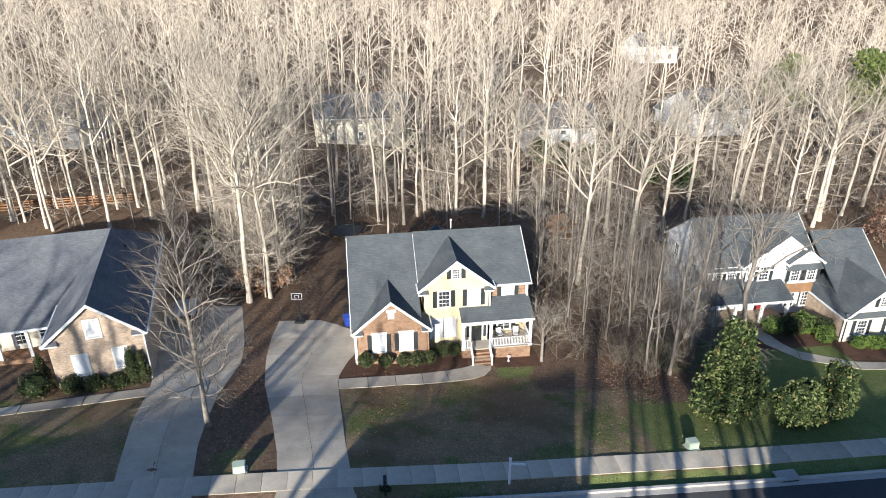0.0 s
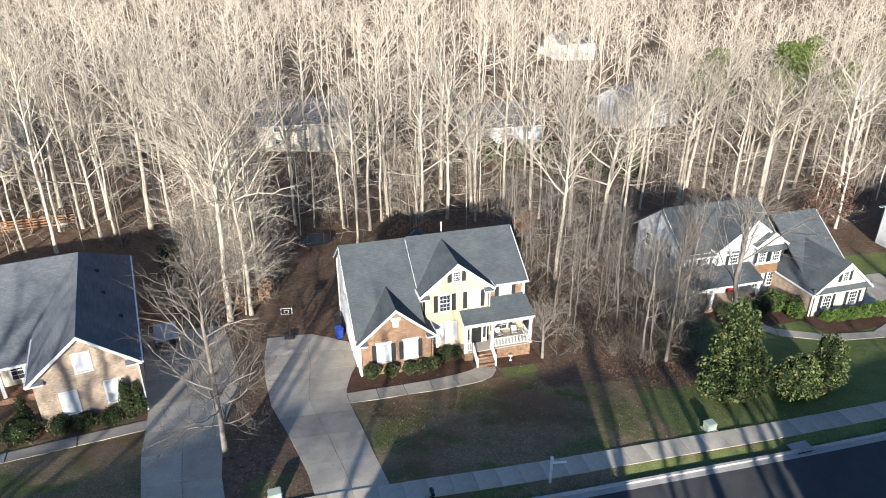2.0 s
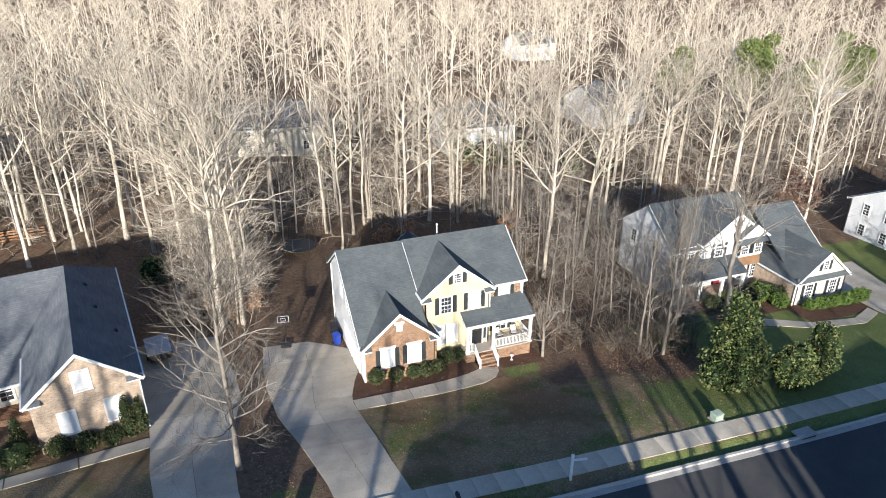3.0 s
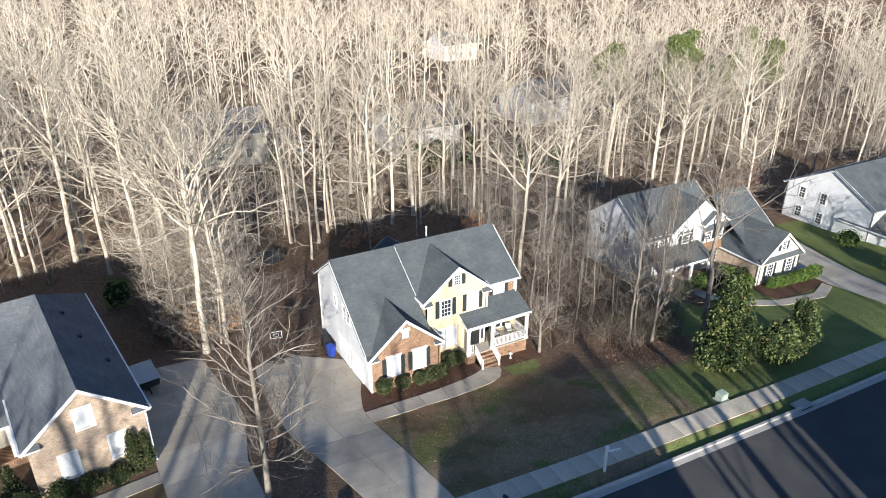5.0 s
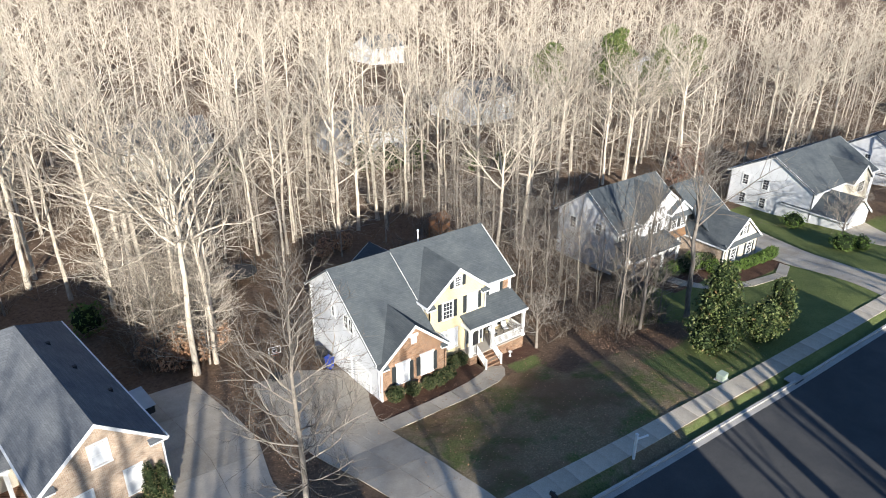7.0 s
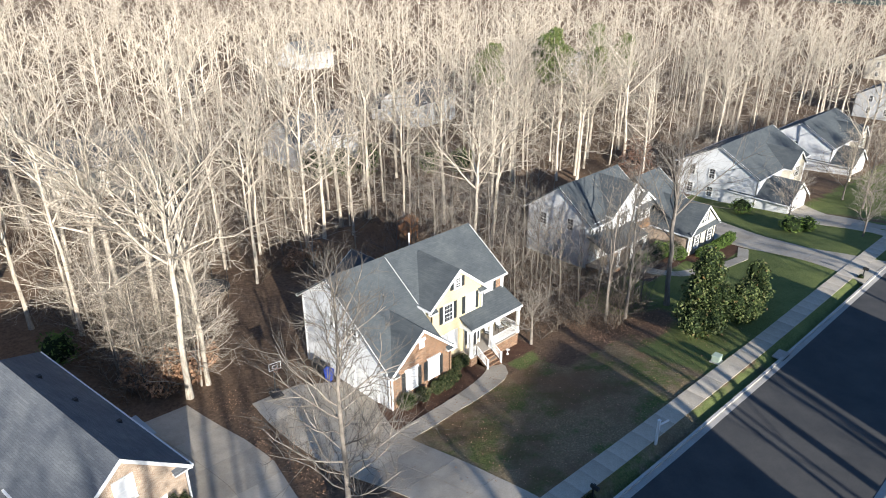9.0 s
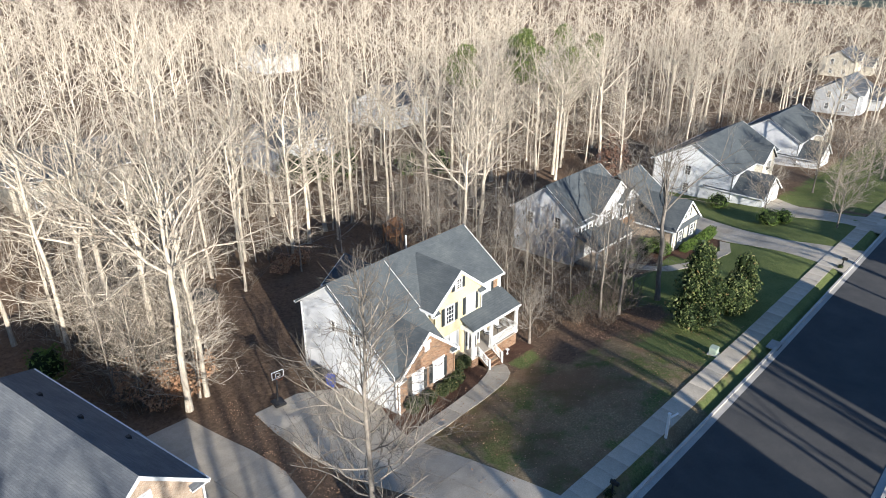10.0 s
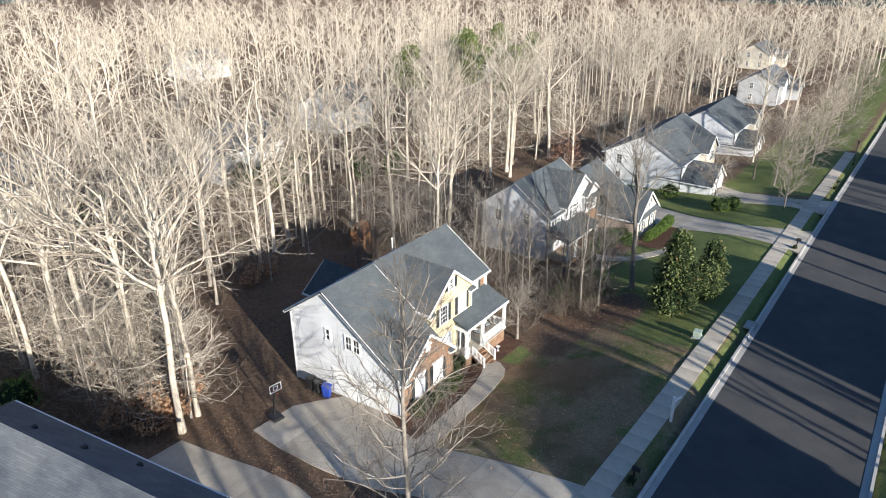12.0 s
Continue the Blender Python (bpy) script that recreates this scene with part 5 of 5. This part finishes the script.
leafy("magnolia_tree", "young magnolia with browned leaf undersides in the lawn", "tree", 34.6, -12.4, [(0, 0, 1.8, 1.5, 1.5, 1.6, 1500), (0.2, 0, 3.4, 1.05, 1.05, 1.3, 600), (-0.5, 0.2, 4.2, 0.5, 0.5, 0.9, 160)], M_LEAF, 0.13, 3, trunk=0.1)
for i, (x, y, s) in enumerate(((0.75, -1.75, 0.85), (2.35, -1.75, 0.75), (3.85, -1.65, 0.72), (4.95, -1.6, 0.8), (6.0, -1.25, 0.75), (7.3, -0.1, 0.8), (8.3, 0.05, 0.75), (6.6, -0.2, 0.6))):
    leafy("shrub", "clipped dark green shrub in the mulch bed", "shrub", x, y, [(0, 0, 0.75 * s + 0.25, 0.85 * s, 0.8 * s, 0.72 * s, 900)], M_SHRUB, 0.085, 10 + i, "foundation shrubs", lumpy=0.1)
for i, (x, y, s) in enumerate(((-21.1, -3.6, 0.9), (-19.5, -3.45, 0.85), (-17.95, -3.3, 0.85))):
    leafy("shrub", "round clipped shrub below the tan brick gable", "shrub", x, y, [(0, 0, 0.75 * s, 0.95 * s, 0.85 * s, 0.8 * s, 1100)], M_SHRUB, 0.07, 30 + i, "round shrubs by the tan house", lumpy=0.05)
for i, (x, y, h) in enumerate(((-16.9, -2.9, 3.4), (-16.2, -2.6, 2.9), (-23.6, -2.2, 2.6))):
    leafy("conifer", "narrow dark evergreen at the tan house wall", "shrub", x, y, [(0, 0, h * 0.35, 0.55, 0.55, h * 0.36, 900), (0, 0, h * 0.7, 0.35, 0.35, h * 0.32, 500)], M_SHRUB, 0.08, 40 + i, "narrow evergreens", lumpy=0.06)
leafy("shrub", "loose dark shrub beside the tan house path", "shrub", -23.4, -4.0, [(0, 0, 1.0, 1.3, 1.2, 1.0, 700)], M_SHRUB, 0.09, 47)
for i, (x, y, s) in enumerate(((45.2, -2.1, 0.75), (46.6, -2.25, 0.8), (48.0, -2.3, 0.8), (49.4, -2.4, 0.85), (50.8, -2.4, 0.95), (51.9, -2.3, 0.9))):
    leafy("hedge", "bright green clipped hedge in front of the garage wing", "hedge", x, y, [(0, 0, 0.75 * s, 1.0 * s, 0.75 * s, 0.8 * s, 1440)], M_HEDGE, 0.085, 50 + i, "hedge plants")
for i, (x, y, s) in enumerate(((38.9, 1.6, 1.0), (40.4, 1.2, 1.2), (41.9, 1.4, 1.2), (43.3, 0.6, 1.1), (42.8, -0.6, 0.9), (36.2, 1.4, 0.9))):
    leafy("shrub", "rounded green shrub in the bed by the white house", "shrub", x, y, [(0, 0, 0.8 * s, 1.0 * s, 1.0 * s, 0.85 * s, 1440)], M_SHRUB if i % 2 else M_HEDGE, 0.09, 60 + i, "shrubs by the white house")
for i, (x, y, s) in enumerate(((60.5, -6.2, 1.2), (62.0, -7.4, 1.0), (64.6, 2.0, 1.2))):
    leafy("shrub", "wild green shrub beside the driveway", "shrub", x, y, [(0, 0, 0.8 * s, 1.3 * s, 1.2 * s, 0.85 * s, 600)], M_HEDGE, 0.11, 70 + i, "shrubs by the driveway")
for i, (x, y, s) in enumerate(((-10.6, 14.6, 1.0), (-9.3, 12.9, 0.9), (-7.6, 14.2, 0.85), (-8.8, 23.4, 0.8), (-11.8, 17.6, 0.8), (-11.4, 12.6, 0.9), (-12.6, 15.2, 0.8), (9.4, 27.6, 0.8), (12.4, 28.4, 0.7))):
    leafy("beech_sapling", "low sapling still holding dry tan leaves", "shrub", x, y, [(0, 0, 1.3 * s, 1.5 * s, 1.4 * s, 0.9 * s, 420), (0.6, 0.2, 2.1 * s, 0.9, 0.9, 0.7, 180)], M_DRY, 0.15, 80 + i, "saplings with dry leaves", core=False)
M_RUSSET = foliage("russet_leaf", (0.0, (0.085, 0.045, 0.030)), (1.0, (0.22, 0.125, 0.085)))
leafy("beech_tree", "small tree holding russet brown leaves behind the white house", "tree", 65.5, 19.5, [(0, 0, 3.4, 3.0, 2.8, 1.9, 900), (0.6, 0.4, 5.6, 2.3, 2.2, 1.6, 600), (-1.6, -0.5, 2.4, 1.5, 1.5, 1.2, 300)], M_RUSSET, 0.16, 131, core=False, trunk=0.12, lumpy=0.35)
for i, (x, y, h) in enumerate(((80, 47, 20), (84, 52, 18), (88, 44, 17), (95, 60, 19), (110, 52, 18), (74, 58, 17), (126, 70, 18))):
    lumps = [(random.uniform(-1.2, 1.2), random.uniform(-1.2, 1.2), h * (0.58 + 0.06 * k), 3.4 - 0.3 * k, 3.4 - 0.3 * k, 1.1, 420) for k in range(7)]
    leafy("pine_tree", "tall green pine above the bare woods", "tree", x, y, lumps, M_PINE, 0.27, 90 + i, "pines", trunk=0.22, core=False)
for i, (x, y, s) in enumerate(((33.5, 52.0, 1.5), (37.0, 50.0, 1.3), (30.5, 55, 1.4), (40.5, 54, 1.2), (-15.8, 22.6, 0.9), (45, 44, 1.1), (49, 41, 1.2), (10, 60, 1.1))):
    leafy("holly", "green understory holly in the bare woods", "shrub", x, y, [(0, 0, 1.7 * s, 1.6 * s, 1.6 * s, 1.7 * s, 450)], M_HEDGE, 0.16, 110 + i, "understory evergreens", trunk=0.05)

# single trees round the houses
bare_tree(scaled_pose(-10.25, -9.75, 30), "bare front-yard tree with fine spreading twigs", 201, M_BARK_M, M_BARK_D, height=16.6, trunk_r=0.19, clear=0.14, limbs=40, spread=4.8, twig=7, branch_n=7, upright=0.25, thin=0.95, flat=0.6)
bare_tree(scaled_pose(15.75, -1.2, 80), "small spreading bare tree by the porch", 202, M_BARK_M, M_BARK_M, height=5.6, trunk_r=0.15, clear=0.42, limbs=11, spread=3.1, twig=8, branch_n=9, upright=0.6, thin=0.75, seg=4, stop=0.6, rise=0.05, fork=False)
bare_tree(scaled_pose(31.0, -5.8, 10, -2), "tall dark bare tree in a mulch ring", 203, M_BARK_D, M_BARK_M, height=21, trunk_r=0.27, clear=0.55, limbs=13, spread=9.5, twig=6, branch_n=10, upright=0.85, thin=0.8, stop=0.6, rise=0.08, low=4, fork=False)
bare_tree(scaled_pose(26.0, -4.3, 10), "bare tree at the edge of the thicket", 206, M_BARK_D, M_BARK_D, height=13.5, trunk_r=0.16, clear=0.12, limbs=18, spread=4.6, twig=6, branch_n=7, upright=0.6, thin=0.8)
bare_tree(scaled_pose(28.7, -2.2, 10), "bare tree at the edge of the thicket", 207, M_BARK_D, M_BARK_D, height=15, trunk_r=0.15, clear=0.2, limbs=16, spread=5, twig=6, branch_n=7, upright=0.8, thin=0.8)
yard = bare_tree(scaled_pose(62.7, -13.6, 0), "small bare street tree in the lawn", 204, M_BARK_D, M_TWIG, "bare street trees", height=6.5, trunk_r=0.10, clear=0.22, limbs=16, spread=4.2, twig=8, branch_n=7, upright=0.7, thin=0.75, seg=4)
for x, y, s in ((75.9, -9.7, 1.5), (86, -11.5, 1.3), (103.8, -11.8, 1.7), (80, -6.0, 1.3), (93, -12.0, 1.5), (112, -11, 1.4), (120, -12, 1.5), (97, -8, 1.1), (63.6, -4.6, 1.0), (140, -12, 1.6), (158, -11, 1.6)):
    o = copy_thing(yard, scaled_pose(x, y, x * 37))
    o.scale = (s, s, s)
for x, y, k, s in ((92.5, -3.0, 1, 0.75), (118, 2, 0, 0.8), (66.3, 18.5, 4, 0.8), (130, -2, 3, 0.9), (145, 0, 0, 0.8), (175, -8, 2, 0.8), (185, 4, 1, 0.9), (200, -10, 0, 0.8), (138.6, 1, 4, 1.0), (152, -6, 1, 0.8), (166, -3, 4, 0.8), (193, 2, 3, 0.9), (210, -6, 1, 0.8), (226, 2, 4, 0.9), (240, -8, 0, 0.8), (124, 13, 1, 0.9), (134, 14, 4, 0.9), (147, 16, 0, 0.9), (180, 14, 2, 0.9), (196, 16, 1, 0.9)):
    o = copy_thing(protos[k], scaled_pose(x, y, x * 17))
    o.scale = (s, s, s)


# ---------------------------------------------------------------- small things
def bevelled(bm, w=0.02):
    bmesh.ops.bevel(bm, geom=bm.edges[:], offset=w, segments=2, affect="EDGES")
    return bm


def utility_box(x, y, label):
    ob = thing("utility_box", label, "utility box", pose(x, y, gz(x, y), 0, 0, 3), "utility boxes")
    part("pad", box_mesh(-0.45, 0.45, -0.4, 0.4, -0.2, 0.05), M_KERB, ob)
    part("body", bevelled(box_mesh(-0.36, 0.36, -0.3, 0.3, 0.05, 0.52), 0.03), M_BOX, ob)
    part("lid", bevelled(box_mesh(-0.39, 0.39, -0.33, 0.33, 0.50, 0.62), 0.04), M_BOX, ob)


utility_box(22.5, -14.85, "pale green metal utility box beside the pavement")
utility_box(-7.4, -15.0, "pale green metal utility box between two driveways")

post = thing("sign_post", "white wooden sign post with a bare arm by the pavement", "sign post", pose(9.15, -17.15, gz(9.15, -17.15), 0, 0, -12))
part("post", bevelled(box_mesh(-0.075, 0.075, -0.075, 0.075, -0.3, 1.95), 0.01), M_TRIM, post)
part("arm", bevelled(box_mesh(0.07, 0.95, -0.045, 0.045, 1.53, 1.64), 0.006), M_TRIM, post)
part("cap", bevelled(box_mesh(-0.10, 0.10, -0.10, 0.10, 1.95, 2.02), 0.015), M_TRIM, post)


def mailbox(x, y):
    ob = thing("mailbox", "black mailbox on a dark post at the kerb", "mailbox", pose(x, y, gz(x, y), 0, 0, 0), "mailboxes")
    part("post", box_mesh(-0.05, 0.05, -0.05, 0.05, -0.2, 1.1), M_IRON, ob)
    part("bracket", box_mesh(-0.04, 0.04, -0.3, 0.2, 1.0, 1.06), M_IRON, ob)
    bm = bmesh.new()
    prof = [(-0.1, 0), (0.1, 0)] + [(0.1 * math.cos(a), 0.14 + 0.1 * math.sin(a)) for a in np.linspace(0, math.pi, 8)]
    add_slab(bm, [(u, -0.35, 1.07 + w) for u, w in prof], (0, 0.52, 0))
    part("box", bm, M_IRON, ob)
    part("flag", box_mesh(0.105, 0.115, -0.1, 0.05, 1.2, 1.3), M_IRON, ob)
    leafy("shrub", "low plant round a mailbox post", "shrub", x, y + 0.15, [(0, 0, 0.2, 0.4, 0.3, 0.25, 90)], M_SHRUB, 0.07, int(x))


mailbox(1.4, -17.5)
mailbox(49.2, -17.6)
mailbox(77.8, -17.6)

lamp = thing("street_lamp", "slim dark street lamp beside the pavement", "street lamp", pose(95.5, -17.6, gz(95.5, -17.6)))
for nm, z, h, r1, r2 in (("base", 0.15, 0.5, 0.13, 0.08), ("pole", 1.9, 3.2, 0.06, 0.045), ("lantern", 3.65, 0.5, 0.10, 0.20), ("cap", 3.98, 0.18, 0.23, 0.03)):
    bm = bmesh.new()
    bmesh.ops.create_cone(bm, cap_ends=True, segments=12, radius1=r1, radius2=r2, depth=h, matrix=pose(0, 0, z))
    part(nm, bm, M_IRON, lamp)

hoop = thing("basketball_hoop", "portable basketball hoop with a clear backboard on the driveway", "basketball hoop", pose(-5.1, 6.65, gz(-5.1, 6.65) + 0.05, 0, 0, -8))
part("base", bevelled(box_mesh(-0.45, 0.45, -0.1, 0.95, 0, 0.2), 0.06), M_DARK, hoop)
part("pole", slab([(-0.05, 0.55, 0.15), (0.05, 0.55, 0.15), (0.05, 0.12, 2.95), (-0.05, 0.12, 2.95)], (0, 0.1, 0)), M_DARK, hoop)
part("backboard", box_mesh(-0.46, 0.46, -0.03, 0.0, 2.62, 3.22), M_CLEAR, hoop, "clear backboard")
frame_bm = bmesh.new()
for a in ((-0.48, 0.48, 3.19, 3.23), (-0.48, 0.48, 2.60, 2.64), (-0.48, -0.44, 2.6, 3.23), (0.44, 0.48, 2.6, 3.23), (-0.2, 0.2, 3.0, 3.03), (-0.2, 0.2, 2.74, 2.765), (-0.2, -0.17, 2.74, 3.03), (0.17, 0.2, 2.74, 3.03)):
    add_box(frame_bm, a[0], a[1], -0.05, -0.031, a[2], a[3])
part("backboard_frame", frame_bm, M_TRIM, hoop, "white backboard lines")
rim_v, rim_f = [], []
ring = np.array([[0.225 * math.cos(a), -0.3 + 0.225 * math.sin(a), 2.72] for a in np.linspace(0, 2 * math.pi, 17)])
tube_arrays(ring, np.full(17, 0.012), 5, rim_v, rim_f, 0)
o = new("rim", quad_mesh("rim", rim_v, rim_f, plain("orange_rim", (0.45, 0.10, 0.03), (0.4, 0.09, 0.03), 4)))
o.parent = hoop


def wheelie_bin(x, y, turn, material, label):
    ob = thing("rubbish_bin", label, "bin", pose(x, y, gz(x, y) + 0.02, 0, 0, turn), "bins by the garage")
    bm = box_mesh(-0.28, 0.28, -0.32, 0.32, 0.05, 1.0)
    for v in bm.verts:
        if v.co.z < 0.5:
            v.co.x *= 0.78
            v.co.y *= 0.78
    part("body", bevelled(bm, 0.03), material, ob)
    part("lid", bevelled(slab([(-0.3, -0.36, 1.0), (0.3, -0.36, 1.0), (0.3, 0.34, 1.08), (-0.3, 0.34, 1.08)], (0, 0, 0.05)), 0.015), material, ob)
    for s in (-1, 1):
        w = bmesh.new()
        bmesh.ops.create_cone(w, cap_ends=True, segments=14, radius1=0.12, radius2=0.12, depth=0.06, matrix=pose(s * 0.26, 0.28, 0.12, 0, 90, 0))
        part("wheel", w, M_DARK, ob)


wheelie_bin(-0.75, 6.1, 20, M_BLUE, "blue plastic wheeled bin by the white wall")
wheelie_bin(-0.7, 7.1, -10, M_DARK, "dark plastic wheeled bin by the white wall")
wheelie_bin(-0.65, 8.0, 5, M_DARK, "dark plastic bin by the white wall")

trailer = thing("utility_trailer", "small covered trailer with a pale lid on the driveway", "trailer", pose(-15.3, 8.2, gz(-15.3, 8.2), 0, 0, 8))
part("body", bevelled(box_mesh(-0.85, 0.85, -1.2, 1.2, 0.45, 1.1), 0.04), M_DARK, trailer)
part("lid", bevelled(slab([(-0.95, -1.3, 1.12), (0.95, -1.3, 1.12), (0.95, 1.3, 1.32), (-0.95, 1.3, 1.32)], (0, 0, 0.07)), 0.02), M_TARP, trailer, "pale blue-grey lid")
part("tongue", box_mesh(-0.05, 0.05, -2.1, -1.2, 0.42, 0.5), M_IRON, trailer)
for s in (-1, 1):
    w = bmesh.new()
    bmesh.ops.create_cone(w, cap_ends=True, segments=18, radius1=0.32, radius2=0.32, depth=0.18, matrix=pose(s * 0.95, 0, 0.32, 0, 90, 0))
    part("wheel", w, M_DARK, trailer)

for x, turn in ((12.5, 15), (13.9, -12)):
    ch = thing("porch_chair", "dark porch chair with a pale cushion on the porch", "chair", pose(x, 0.95, PF, 0, 0, turn), "porch chairs")
    part("seat", box_mesh(-0.27, 0.27, -0.27, 0.27, 0.38, 0.43), M_IRON, ch)
    part("cushion", bevelled(box_mesh(-0.25, 0.25, -0.25, 0.23, 0.43, 0.52), 0.03), M_BLIND, ch, "pale cushion")
    part("backrest", slab([(-0.27, 0.25, 0.43), (0.27, 0.25, 0.43), (0.27, 0.38, 1.0), (-0.27, 0.38, 1.0)], (0, 0.04, 0)), M_IRON, ch)
    part("back_cushion", slab([(-0.24, 0.19, 0.52), (0.24, 0.19, 0.52), (0.24, 0.31, 0.95), (-0.24, 0.31, 0.95)], (0, 0.05, 0)), M_BLIND, ch)
    for a in (-1, 1):
        part("armrest", box_mesh(a * 0.29 - 0.03, a * 0.29 + 0.03, -0.26, 0.3, 0.62, 0.66), M_IRON, ch)
        for b in (-0.24, 0.24):
            part("leg", box_mesh(a * 0.26 - 0.02, a * 0.26 + 0.02, b - 0.02, b + 0.02, 0, 0.38), M_IRON, ch)

bath = thing("bird_bath", "small white bird bath in the mulch bed", "bird bath", pose(12.9, -0.95, gz(12.9, -0.95)))
bath.scale = (0.7, 0.7, 0.7)
for nm, z, h, r1, r2 in (("foot", 0.04, 0.1, 0.16, 0.10), ("stem", 0.3, 0.46, 0.06, 0.05), ("bowl", 0.58, 0.12, 0.09, 0.27)):
    bm = bmesh.new()
    bmesh.ops.create_cone(bm, cap_ends=True, segments=18, radius1=r1, radius2=r2, depth=h, matrix=pose(0, 0, z))
    part(nm, bm, M_TRIM, bath)

fence = thing("wood_fence", "weathered low wooden fence at the back of the yard", "fence")
fx = [(-46 + 2.3 * i, 35.2 + 0.35 * i) for i in range(9)]
for (xa, ya), (xb, yb) in zip(fx, fx[1:]):
    za, zb = gz(xa, ya), gz(xb, yb)
    part("post", box_mesh(xa - 0.06, xa + 0.06, ya - 0.06, ya + 0.06, za - 0.2, za + 1.35), M_WOOD, fence)
    for h in (0.15, 0.5, 0.85, 1.15):
        part("slat", slab([(xa, ya, za + h), (xb, yb, zb + h), (xb, yb, zb + h + 0.17), (xa, ya, za + h + 0.17)], (0, 0.03, 0)), M_WOOD, fence)

play = thing("play_set", "small brown wooden play set in the back yard", "play set", at_ground(25.2, 26.5, 20))
for a in (-1, 1):
    for b in (-1, 1):
        part("post", box_mesh(a * 0.9 - 0.06, a * 0.9 + 0.06, b * 0.9 - 0.06, b * 0.9 + 0.06, -0.2, 2.6), M_WOOD, play)
part("deck", box_mesh(-1, 1, -1, 1, 1.2, 1.28), M_WOOD, play)
for b in (-1, 1):
    part("roof", slab([(-1.1, b * 1.1, 2.5), (1.1, b * 1.1, 2.5), (1.1, 0, 3.2), (-1.1, 0, 3.2)], (0, 0, -0.05)), M_WOOD, play)
    part("side_board", box_mesh(-0.95, 0.95, b * 0.97 - 0.02, b * 0.97 + 0.02, 1.3, 1.9), M_WOOD, play)

tramp = thing("trampoline", "round black trampoline with net poles among the trees", "trampoline", at_ground(-0.6, 26.8))
tv, tf = [], []
ring = np.array([[1.8 * math.cos(a), 1.8 * math.sin(a), 0.85] for a in np.linspace(0, 2 * math.pi, 25)])
tube_arrays(ring, np.full(25, 0.06), 6, tv, tf, 0)
o = new("rim", quad_mesh("rim", tv, tf, M_IRON))
o.parent = tramp
bm = bmesh.new()
bmesh.ops.create_cone(bm, cap_ends=True, segments=24, radius1=1.75, radius2=1.75, depth=0.02, matrix=pose(0, 0, 0.84))
part("mat", bm, M_DARK, tramp)
for k in range(6):
    a = k * math.pi / 3
    part("pole", box_mesh(1.85 * math.cos(a) - 0.03, 1.85 * math.cos(a) + 0.03, 1.85 * math.sin(a) - 0.03, 1.85 * math.sin(a) + 0.03, -0.1, 2.5), M_IRON, tramp)

# fallen leaves on the lawns and drives
fall = np.random.default_rng(77)
px = np.concatenate([fall.uniform(-14, 30, 5200), fall.uniform(-10.5, -5, 1500), fall.uniform(20, 30, 1500)])
py = np.concatenate([fall.uniform(-15, 12, 5200), fall.uniform(-14, 10, 1500), fall.uniform(-9, -1, 1500)])
keep = ~((px > -0.6) & (px < 15.3) & (py > -1.7)) & ~((px > -16.5) & (px < -9.6)) & ~((px > -7.0) & (px < -0.4) & (fall.random(len(px)) < 0.93))
px, py = px[keep], py[keep]
pc = np.stack([px, py, ground_z(px, py) + 0.07], -1)
turn_a = fall.uniform(0, 6.28, len(px))
la = np.stack([np.cos(turn_a), np.sin(turn_a), fall.normal(0, 0.25, len(px))], -1) * fall.uniform(0.03, 0.075, (len(px), 1))
lb = np.stack([-np.sin(turn_a), np.cos(turn_a), fall.normal(0, 0.25, len(px))], -1) * fall.uniform(0.02, 0.045, (len(px), 1))
lv = np.stack([pc - la, pc + lb, pc + la, pc - lb], 1).reshape(-1, 3)
tagged(new("fallen_leaves", quad_mesh("fallen_leaves", [lv], [np.arange(len(lv)).reshape(-1, 4)], M_DRY, smooth=False)), "dry tan leaves scattered on lawns and drives", "leaves", kind="stuff")
